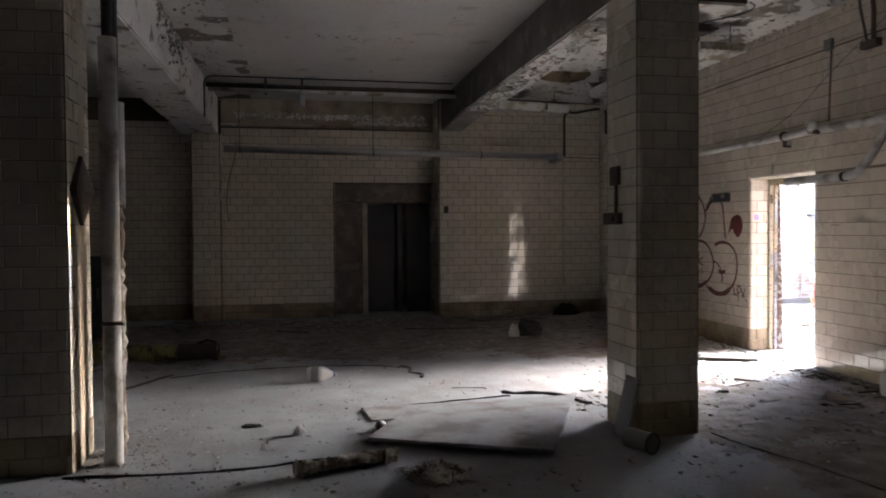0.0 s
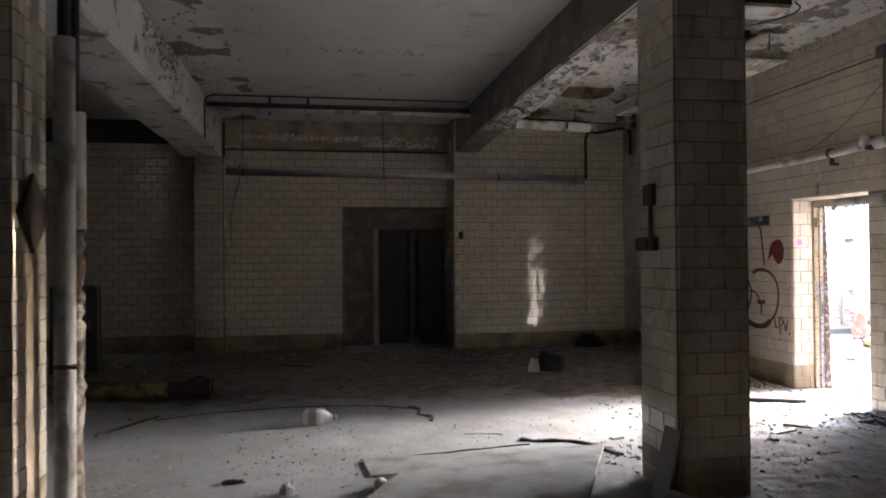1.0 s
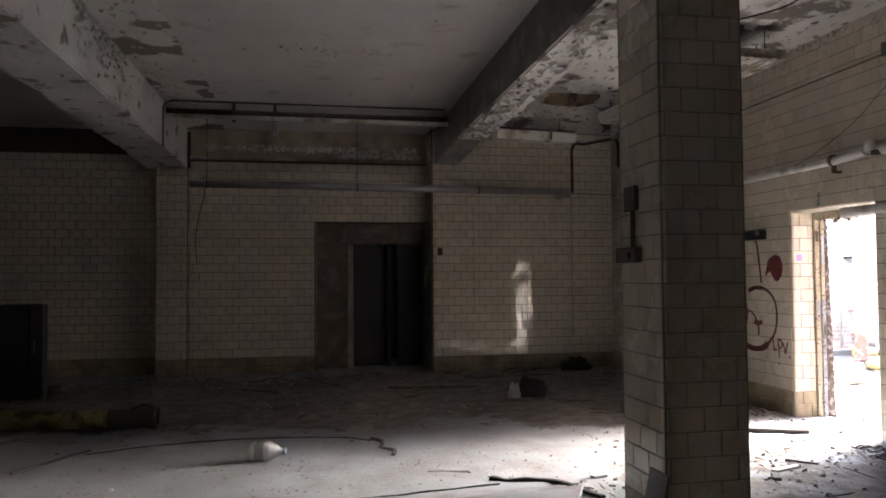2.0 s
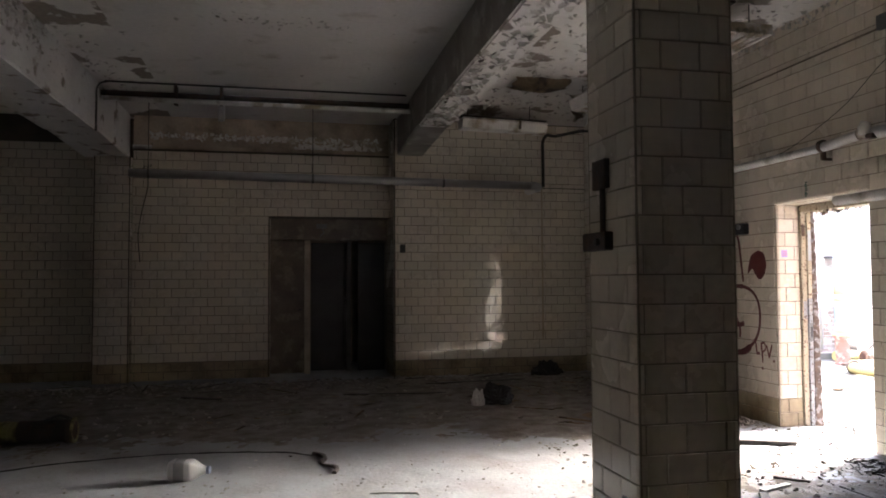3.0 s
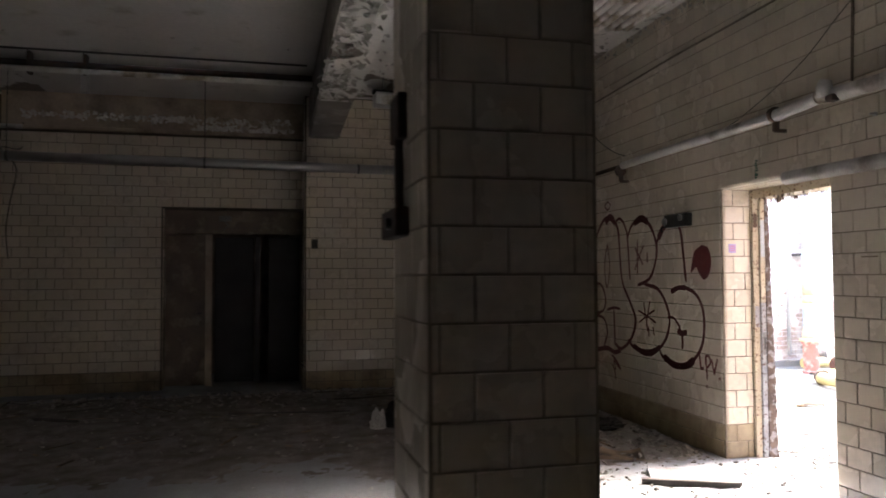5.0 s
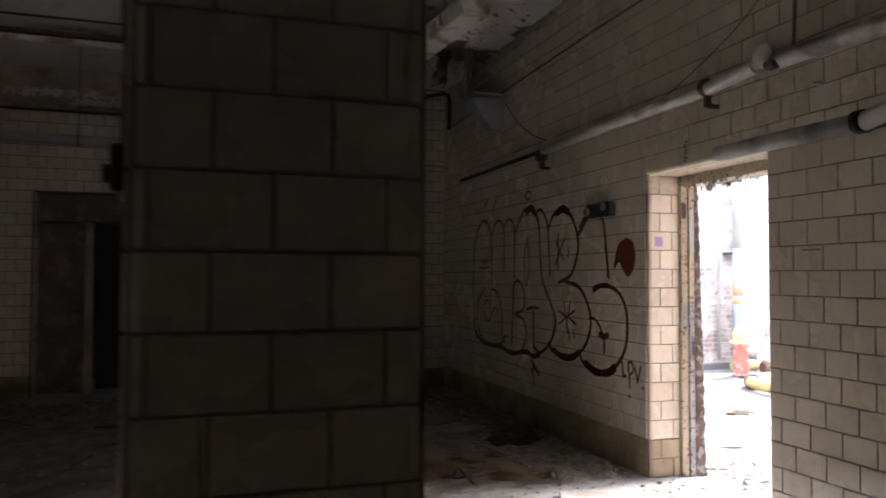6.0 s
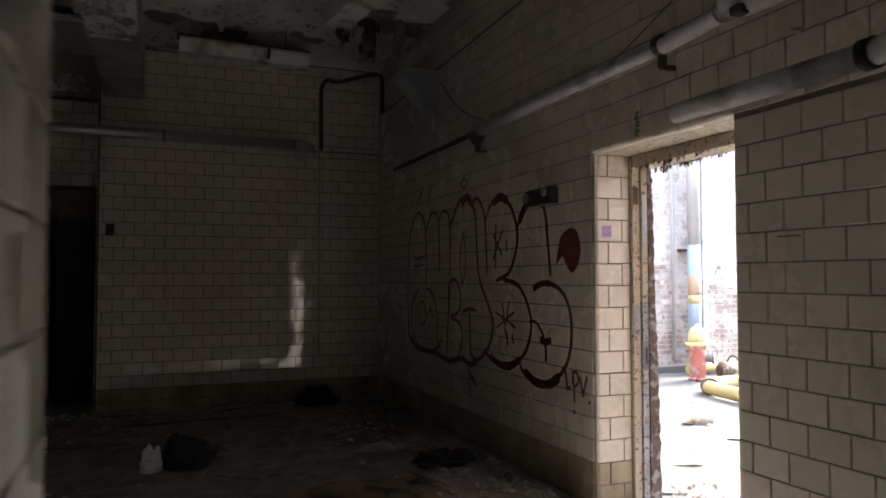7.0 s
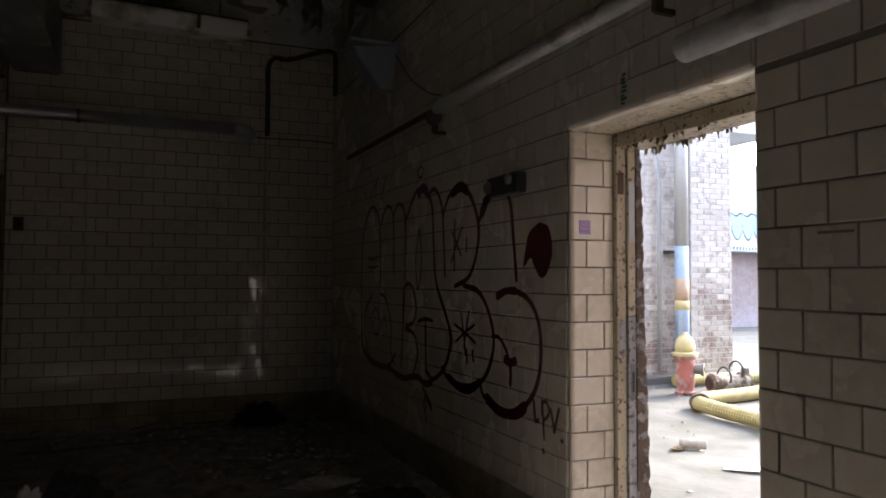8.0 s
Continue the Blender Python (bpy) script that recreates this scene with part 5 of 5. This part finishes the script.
rubble("rubble", 2200, by_riser, 0.003, 0.018, 6, DEBRIS, 0.6)
rubble("rubble", 320, lambda r: (2.88 + r.gauss(0, 0.25), 5.43 + r.gauss(0, 0.25)), 0.004, 0.03, 7, DEBRIS, 0.8)
rubble("rubble", 700, spread(-0.5, 3.4, 3.0, 4.3), 0.003, 0.025, 8, DEBRIS, 0.8)
rubble("rubble", 420, lambda r: (5.7 + r.gauss(0, 0.35), 7.3 + r.gauss(0, 0.3)), 0.004, 0.028, 10, DEBRIS, 0.9)
rubble("scraps", 300, spread(-1.2, 5.9, 3.0, 12.0), 0.006, 0.03, 11, PAPER, 0.25)
rubble("rubble", 1500, spread(-1.3, 0.9, 3.6, 6.9), 0.003, 0.02, 51, DEBRIS, 0.8)
rubble("rubble", 900, spread(0.6, 3.0, 5.2, 7.3), 0.003, 0.014, 52, DEBRIS, 0.8)
rubble("rubble", 1600, spread(3.3, 5.8, 3.6, 7.0), 0.004, 0.03, 53, DEBRIS, 0.7)
rubble("scraps", 160, lambda r: (-0.55 + r.gauss(0, 0.35), 4.9 + r.gauss(0, 0.5)), 0.006, 0.03, 54, PAPER, 0.5)
rubble("dark_scraps", 120, spread(3.4, 5.8, 4.2, 6.6), 0.008, 0.05, 55, DARKBOARD, 0.5)
rubble("scraps", 450, by_riser, 0.006, 0.02, 12, PAPER, 0.4)
rubble("dark_scraps", 170, spread(-3.0, 5.9, 3.0, 12.0), 0.006, 0.035, 13, DARKBOARD, 0.4)


def splinters(count, place, lo, hi, seed, material):
    """Thin broken laths and twigs lying about."""
    rr = random.Random(seed)
    verts, faces = [], []
    for _ in range(count):
        x, y = place(rr)
        z, a = floor_height(x, y) + 0.004, rr.uniform(0, 6.28)
        l, w, h = lo + (hi - lo) * rr.random() ** 3, rr.uniform(0.003, 0.014), rr.uniform(0.003, 0.012)
        rise = rr.uniform(0, 0.25) * l
        i = len(verts)
        for e, up in ((-l, 0.0), (l, rise)):
            for sw, sh in ((-w, 0), (w, 0), (w * 0.8, h), (-w * 0.8, h)):
                verts.append((x + e * math.cos(a) - sw * math.sin(a), y + e * math.sin(a) + sw * math.cos(a), z + up + sh))
        faces += [(i, i + 1, i + 2, i + 3), (i + 7, i + 6, i + 5, i + 4)] + [(i + k, i + 4 + k, i + 4 + (k + 1) % 4, i + (k + 1) % 4) for k in range(4)]
    return tagged(new("splinters", raw_mesh("splinters", verts, faces, material)), "splintered laths and twigs among the rubble", "splinters", kind="stuff")


splinters(110, by_back, 0.03, 0.32, 41, DARKBOARD)
splinters(120, spread(3.5, 5.8, 7.8, 11.8), 0.03, 0.28, 42, CARDBOARD)
splinters(60, by_wall, 0.03, 0.2, 43, DARKBOARD)
splinters(60, spread(-3.5, 3.4, 8.4, 11.8), 0.03, 0.28, 44, CARDBOARD)

# ---- the yard outside ----
GZ = -0.012
def yard():
    xs = np.concatenate([np.linspace(XO, 16, 70), np.linspace(17, 60, 20), [120, 400, 1500]])
    ys = np.concatenate([[YS - 0.3, 2], np.linspace(4, 16, 70), np.linspace(17, 60, 20), [120, 400, 1500]])
    verts = [(x, y, GZ + 0.012 * noise.noise(Vector((x * 1.5, y * 1.5, 0))) + 0.004 * noise.noise(Vector((x * 7, y * 7, 0)))) for y in ys for x in xs]
    w = len(xs)
    faces = [(j * w + i, j * w + i + 1, (j + 1) * w + i + 1, (j + 1) * w + i) for j in range(len(ys) - 1) for i in range(w - 1)]
    me = raw_mesh("ground", verts, faces, YARD)
    for p in me.polygons:
        p.use_smooth = True
    tagged(new("ground", me), "pale cracked concrete yard", "ground", kind="structure")


yard()
wy = structure("wall_yard_north", box(11.19, 11.931, 12.75, 12.912, -0.1, 4.386, bm=box(XO + 0.002, 11.931, 12.91, 13.39, -0.1, 4.386)), BRICKMORTAR, "whitewashed worn brick wall in the yard", "brick wall")
# Unseen wall: holds southern skylight back, sharpening the lit band's far edge.
structure("wall_yard_south", box(XO + 0.002, 32.0, 6.02, 6.38, -0.1, 6.5), BLOCKERBRICK, "unseen dark yard wall that blocks light beside the doorway", "wall")
structure("yard_kerb", box(8.004, 11.185, 12.82, 12.89, -0.1, 0.09, 0.015), YARD, "low concrete kerb under the brick wall", "kerb")


def far_building():
    b = empty("far_building", "white painted building with a ledge and faded mural", "building")
    part("upper_wall", box(15.84, 41.6, 21.55, 22.55, 2.46, 4.92), WHITEWALL, b)
    part("lower_wall", box(15.84, 41.6, 22.05, 22.55, -0.1, 2.255), PURPLE, b, "mauve and brown mural wall")
    part("ledge", box(15.84, 41.6, 21.25, 22.55, 2.263, 2.452, 0.03), WHITEWALL, b)
    part("canopy", box(15.84, 19.152, 18.55, 21.54, 5.084, 5.658, 0.05), WHITEWALL, b)
    def blot(pts, material, name, y):
        bm = bmesh.new()
        ring = smooth_run(pts + [pts[0]], 5)[:-1]
        bm.faces.new([bm.verts.new((p[0], y, p[1])) for p in ring])
        part(name, bm, material, b)
    for k, x in enumerate((19.98, 20.412, 20.845, 21.277)):
        o = [(x, 3.42), (x + 0.2, 3.32), (x + 0.42, 3.39), (x + 0.42, 2.95), (x + 0.24, 2.66), (x + 0.04, 2.95)]
        blot([(q[0] + 0.0, q[1] + 0.05 * (1 if q[1] > 3.0 else -1)) for q in o], BLACKPAINT, "mural_line", 21.542)
        blot(o, CYAN, "mural_patch", 21.534)
    blot([(18.508, 0.492), (19.152, 0.82), (19.428, 1.558), (19.796, 1.968), (20.164, 1.476), (19.98, 0.738), (19.52, 0.328), (18.876, 0.246)], PINK, "mural_patch", 22.04)
    blot([(18.6, 1.804), (18.738, 1.476), (18.692, 1.066), (18.554, 1.394)], WHITEWALL, "mural_patch", 22.035)
    blot([(20.348, 1.886), (20.716, 1.927), (20.9, 1.476), (20.532, 1.23)], PIPEGREY, "mural_patch", 22.035)
    rr = random.Random(4)
    for k in range(26):
        x = 18.42 + k * 0.12
        h = rr.uniform(0.04, 0.11)
        part("scrawl_bar", box(x, x + 0.03, 21.236, 21.246, 2.32, 2.32 + h), BLACKPAINT, b)


far_building()

sp = empty("standpipe", "grey standpipe painted blue with tan bands, on a brick wall", "standpipe")
SX, SY = 10.977, 12.69
part("upper", tube([(SX, SY, 1.897), (SX, SY, 4.341)], 0.093, 18), PIPEGREY, sp, smooth=True)
part("blue_length", tube([(SX, SY, 0), (SX, SY, 1.897)], 0.095, 18), PIPEBLUE, sp, "blue painted length", True)
part("tan_band", tube([(SX, SY, 1.092), (SX, SY, 1.45)], 0.097, 18), PIPETAN, sp, "orange tan painted band", True)
part("yellow_band", tube([(SX, SY, 1.02), (SX, SY, 1.146)], 0.098, 18), HYDYELLOW, sp, "yellow painted band", True)
for z in (1.8, 3.6):
    part("clip", box(SX - 0.14, SX + 0.14, SY + 0.05, 12.9, z, z + 0.04), DARKIRON, sp)
tagged(part("drain_pipe", tube([(10.697, 12.82, 0.179), (10.697, 12.82, 2.775), (10.641, 12.82, 3.222), (10.641, 12.82, 4.341)], 0.03, 10), PIPEGREY, smooth=True), "thin white pipe on the brick wall", "pipe")

hy = empty("fire_hydrant", "faded red and yellow fire hydrant beside a brick wall", "hydrant", pose(10.435, 12.01, GZ - 0.01) @ Matrix.Diagonal((0.75, 0.75, 0.825, 1)))
barrel = part("barrel", lathe([(0.17, 0.0), (0.175, 0.05), (0.14, 0.07), (0.14, 0.12), (0.155, 0.2), (0.16, 0.55), (0.19, 0.56), (0.19, 0.60), (0.16, 0.61)], Matrix.Identity(4), 24), HYDRED, hy, smooth=False)
part("flange", lathe([(0.16, 0.60), (0.215, 0.605), (0.215, 0.645), (0.15, 0.66)], Matrix.Identity(4), 24), HYDYELLOW, hy, "yellow flange")
part("bonnet", lathe([(0.16, 0.65), (0.165, 0.74), (0.14, 0.84), (0.09, 0.90), (0.04, 0.92), (0.04, 0.96), (0.001, 0.965)], Matrix.Identity(4), 24), HYDYELLOW, hy, "faded yellow bonnet", True)
part("outlet", lathe([(0.07, 0.0), (0.075, 0.12), (0.095, 0.125), (0.095, 0.17), (0.05, 0.175), (0.045, 0.08), (0.001, 0.08)], pose(0.09, -0.10, 0.40, 90, 0, 40), 18), SHEETMETAL, barrel, "grey iron outlet")
part("stub_pipe", box(-0.14, 0.10, -0.19, 0.05, 0.0, 0.06, 0.02), RUST, barrel)

yh = empty("suction_hose", "yellow corrugated hose lying in loops in the yard", "hose")
run = smooth_run([(13.24, 11.89, 0.09), (11.931, 11.59, 0.09), (10.809, 11.31, 0.09), (10.014, 11.19, 0.09), (9.743, 11.01, 0.09), (9.64, 10.64, 0.09), (9.594, 10.19, 0.09), (9.547, 9.49, 0.09), (9.687, 8.29, 0.09)], 6)
part("hose", tube([Vector(p) + Vector((0, 0, -0.01)) for p in run], 0.075, 16, ribs=0.08, rib_len=0.035), HOSE, yh)
part("kink_band", tube([(9.79, 11.05, 0.081), (9.734, 10.95, 0.081)], 0.106, 16), RUST, yh, "brown worn band")
yh2 = empty("suction_hose", "yellow corrugated hose end behind the hydrant", "hose")
run = smooth_run([(10.716, 12.54, 0.081), (11.277, 12.51, 0.081), (11.931, 12.34, 0.081), (12.679, 12.19, 0.081), (13.614, 12.19, 0.081)], 6)
part("hose", tube([Vector(p) for p in run], 0.075, 16, ribs=0.08, rib_len=0.035), HOSE, yh2)
vb = empty("pump_valve", "rusty grey valve body with wire rings in the yard", "valve")
part("body", lathe([(0.001, 0), (0.10, 0.0), (0.13, 0.03), (0.13, 0.10), (0.11, 0.12), (0.11, 0.45), (0.14, 0.46), (0.14, 0.54), (0.001, 0.55)], pose(10.762, 11.94, 0.112, 0, 90, -8), 20), WRAPTORN, vb)
part("yoke", box(11.2, 11.29, 11.79, 11.87, -0.01, 0.32, 0.02), SHEETMETAL, vb)
part("mouth", tube([(10.753, 11.94, 0.112), (10.781, 11.94, 0.112)], 0.075, 14), RUST, vb, "rusted mouth")
ringpts = [(11.136, 11.87 + 0.12 * math.cos(a), 0.27 + 0.12 * math.sin(a)) for a in np.linspace(-0.6, 3.7, 14)]
part("wire_ring", tube(ringpts, 0.012, 6), DARKIRON, vb)
part("wire_ring", tube([(x - 0.2, y, z - 0.07) for x, y, z in ringpts], 0.012, 6), DARKIRON, vb)
crumple("dead_leaves", 11.84, 11.80, 0.45, 0.3, 0.32, 21, CARDBOARD, "brown clump of dead leaves in the yard", "leaves")
cupm = pose(8.303, 9.61, 0.038, 90, 0, 62)
cup = empty("paper_cup", "pale paper cup lying in the yard", "cup", cupm)
part("body", lathe([(0.001, 0.0), (0.036, 0.0), (0.046, 0.20), (0.049, 0.205), (0.049, 0.212), (0.042, 0.21), (0.034, 0.02), (0.001, 0.02)], Matrix.Identity(4), 18), JUGMAT, cup, smooth=True)
part("stripe", lathe([(0.0405, 0.07), (0.0412, 0.075), (0.043, 0.13), (0.042, 0.135)], Matrix.Identity(4), 18, cap=False), PAPER, cup)
tagged(part("paper_sheet", slab([(8.098, 8.89, 0), (8.303, 8.64, 0.018), (8.425, 8.84, 0.009), (8.21, 8.99, 0)], 0.0, 0.004, bevel=0.0), PAPER), "crumpled sheet of paper in the yard", "paper")
tagged(part("paper_sheet", slab([(7.069, 8.34, 0), (7.275, 8.21, 0.009), (7.312, 8.31, 0)], 0.0, 0.004, bevel=0.0), PAPER), "torn sheet of paper in the yard", "paper")
crumple("dirt_clod", 8.24, 9.56, 0.14, 0.08, 0.03, 31, CARDBOARD, "clod of dirt in the yard", "dirt")
rubble("yard_rubble", 500, spread(6.134, 12.39, 5.817, 12.8), 0.005, 0.03, 20, DEBRIS, 0.5)
rubble("yard_rubble", 260, lambda r: (6.5 + abs(r.gauss(0, 0.4)), r.uniform(6.4, 7.9)), 0.006, 0.045, 22, DEBRIS, 0.6)

# bricks of the yard wall, joined
def bricks():
    rr = random.Random(3)
    verts, faces, worn, singles = [], [], [], {}
    for c in range(64):
        z0 = 0.11 + c * 0.075
        k = 0
        while True:
            x0 = 7.6 + (k + 0.5 * (c % 2)) * 0.225
            k += 1
            if x0 > 11.91:
                break
            x1 = min(x0 + 0.215, 11.926)
            d = 0.007 + rr.uniform(-0.004, 0.005)
            if rr.random() < 0.03:
                d = -0.02
            worn += [1 if z0 + 0.5 * noise.noise(Vector((x0 * 1.3, z0 * 1.3, 4))) + rr.uniform(-0.25, 0.25) < 1.25 else 0] * 5
            e = 0.004
            y = 12.91 if x0 < 11.185 else 12.75
            if x0 > 9.9 and z0 < 2.1 and x1 - x0 > 0.2:
                state = worn[-1]
                del worn[-5:]
                if state not in singles:
                    q = [(0, 0, 0), (0.215, 0, 0), (0.215, 0, 0.065), (0, 0, 0.065), (e, -0.008, e), (0.215 - e, -0.008, e), (0.215 - e, -0.008, 0.065 - e), (e, -0.008, 0.065 - e)]
                    singles[state] = raw_mesh("brick", q, [(4, 5, 6, 7), (0, 1, 5, 4), (1, 2, 6, 5), (2, 3, 7, 6), (3, 0, 4, 7)], BRICKWORN if state else BRICKS)
                ob = new("brick", singles[state])
                ob.matrix_basis = pose(x0, y + rr.uniform(-0.003, 0.0035), z0, rr.uniform(-0.8, 0.8), 0, rr.uniform(-0.8, 0.8))
                ob.parent = wy
                continue
            i = len(verts)
            verts += [(x0, y, z0), (x1, y, z0), (x1, y, z0 + 0.065), (x0, y, z0 + 0.065), (x0 + e, y - d, z0 + e), (x1 - e, y - d, z0 + e), (x1 - e, y - d, z0 + 0.065 - e), (x0 + e, y - d, z0 + 0.065 - e)]
            faces += [(i + 4, i + 5, i + 6, i + 7), (i, i + 1, i + 5, i + 4), (i + 1, i + 2, i + 6, i + 5), (i + 2, i + 3, i + 7, i + 6), (i + 3, i, i + 4, i + 7)]
    me = raw_mesh("brick_field", verts, faces, BRICKS)
    me.materials.append(BRICKWORN)
    me.polygons.foreach_set("material_index", worn)
    ob = new("brick_field", me)
    ob.parent = wy
    tagged(ob, kind="stuff")


bricks()

# ---- tile courses, last ----
column("column_east", 2.748, 3.268, 4.295, 4.835, "square cream-tiled column with rounded corners", 11, near=lambda s, z: True)
column("column_west", -1.66, -1.15, 4.33, 4.88, "square cream-tiled column with rounded corners in shade", 12, near=lambda s, z: True)
pier = structure("pier", box(-1.42 + TD, -0.92 - TD, 12.57 + TD, YL, -0.1, 3.25), MORTARDARK, "cream-tiled pier carrying the beam", "pier")
lay_tiles(Run([(-1.42 + TD, YL), (-1.42 + TD, 12.57 + TD + 0.03), (-1.39, 12.57 + TD), (-0.95, 12.57 + TD), (-0.92 - TD, 12.57 + TD + 0.03), (-0.92 - TD, YB)]), pier, 0, 3.25, near=lambda s, z: True, seed=14)

# way-out wall: far side with the rounded jamb, near side, and above the head
def jamb_run():
    pts, r = [(XE + TD, 12.27), (XE + TD, EX1 + TD + 0.034)], 0.034
    for k in range(1, 6):
        a = radians(90 * k / 6)
        pts.append((XE + TD + r * (1 - math.cos(a)), EX1 + TD + r * (1 - math.sin(a))))
    return Run(pts + [(XE + TD + r, EX1 + TD), (6.195, EX1 + TD)])


far_run = jamb_run()
lay_tiles(far_run, wall_east, 0, EXH + 0.01, near=lambda s, z: 12.27 - s < 9.3 and z > 0.0, phase=0.154, seed=21, limit=190)
near_pts, r = [(6.195, EX0 - TD), (XE + TD + 0.02, EX0 - TD)], 0.02
for k in range(1, 5):
    a = radians(90 * k / 5)
    near_pts.append((XE + TD + r * (1 - math.sin(a)), EX0 - TD - r * (1 - math.cos(a))))
near_run = Run(near_pts + [(XE + TD, EX0 - TD - r), (XE + TD, YS)])
lay_tiles(near_run, wall_east, 0, EXH + 0.01, near=lambda s, z: s < 1.75, phase=0.1296, seed=22, base_courses=0, limit=110, drop=0.021)
lay_tiles(Run([(XE + TD, 12.27), (XE + TD, YS)]), wall_east, 16 * TH, ZC, holes=((12.27 - EX1, 12.27 - EX0, EXH - 0.05, 17 * TH - 0.02),), phase=0.16, seed=23)
# tiled soffit edge over the doorway
R_HEAD, Z_HEAD = 0.034, EXH - 0.003
profile = [(XE + TD, 17 * TH - JOINT / 2), (XE, 17 * TH - JOINT / 2)]
for k in range(8):
    a = radians(90 * k / 7)
    profile.append((XE + R_HEAD * (1 - math.cos(a)), Z_HEAD + R_HEAD * (1 - math.sin(a))))
profile += [(6.0, Z_HEAD), (6.0, Z_HEAD + TD), (XE + TD, Z_HEAD + R_HEAD)]
for k in range(6):
    y0 = EX0 + k * (EX1 - EX0) / 6 + 0.0022
    y1 = EX0 + (k + 1) * (EX1 - EX0) / 6 - 0.0022
    verts = [(x, y, z) for y in (y0, y1) for x, z in profile]
    n = len(profile)
    faces = [(q, (q + 1) % n, n + (q + 1) % n, n + q) for q in range(n)] + [tuple(range(n))[::-1], tuple(range(n, 2 * n))]
    me = raw_mesh("bullnose_tile", verts, faces, TILE)
    ob = new("bullnose_tile", me)
    ob.parent = wall_east
part("soffit_board", box(6.002, 6.192, EX0 + 0.002, EX1 - 0.002, EXH - 0.001, EXH + 0.012), STEELPAINT, wall_east, "chipped tan soffit")
back_left = Run([(-0.92, YB + TD), (DX0 - 0.03, YB + TD), (DX0, YB + TD + 0.03), (DX0, YB + 0.29)])
lay_tiles(back_left, wall_north, 0, 18 * TH - 0.012, seed=31, phase=0.04, drop=0.012)
lay_tiles(Run([(-0.92, YB + TD), (DX1 - 0.002, YB + TD)]), wall_north, 18 * TH, 3.44, seed=32, phase=0.04, drop=0.012)
back_right = Run([(DX1 - 0.0, YB + 0.29), (DX1 - 0.0, YBR + TD + 0.03), (DX1 + 0.03, YBR + TD), (XE, YBR + TD)])
lay_tiles(back_right, wall_north, 0, ZC - 0.02, near=lambda s, z: s > 0.8 and 0.2 < z < 2.6, seed=33, phase=0.1, drop=0.028)
lay_tiles(Run([(XW, YL + TD), (-1.42, YL + TD)]), wall_north_far, 0, 3.5, seed=34)


# grime runs down the tile
GRIME = mat("brown grime", (0.42, 0.345, 0.26), 0.6, 0.2, 30, 4, 0.1)


def grime(parent, spots, place, seed):
    rr = random.Random(seed)
    for a, w, z0, z1 in spots:
        bm = bmesh.new()
        prev = None
        for k in range(25):
            z = z0 + (z1 - z0) * k / 24
            h = w * (0.5 + 0.25 * noise.noise(Vector((a * 9, z * 3, seed))) + rr.uniform(-0.04, 0.04)) * (0.3 if k in (0, 24) else 1)
            l, r = (bm.verts.new(place(a + q * h, z)) for q in (-1, 1))
            if prev:
                bm.faces.new((prev[0], prev[1], r, l))
            prev = (l, r)
        part("grime_run", bm, GRIME, parent)


grime(bpy.data.objects["column_west"], ((4.50, 0.03, 1.6, 3.3), (4.66, 0.13, 2.0, 3.3), (4.61, 0.21, 0.02, 1.65), (4.48, 0.02, 0.5, 1.55)), lambda a, z: (-1.1484, a, z), 1)
grime(wall_north, ((5.215, 0.03, 0.5, 2.93), (3.55, 0.012, 0.9, 2.6)), lambda a, z: (a, YBR - 0.0016, z), 2)
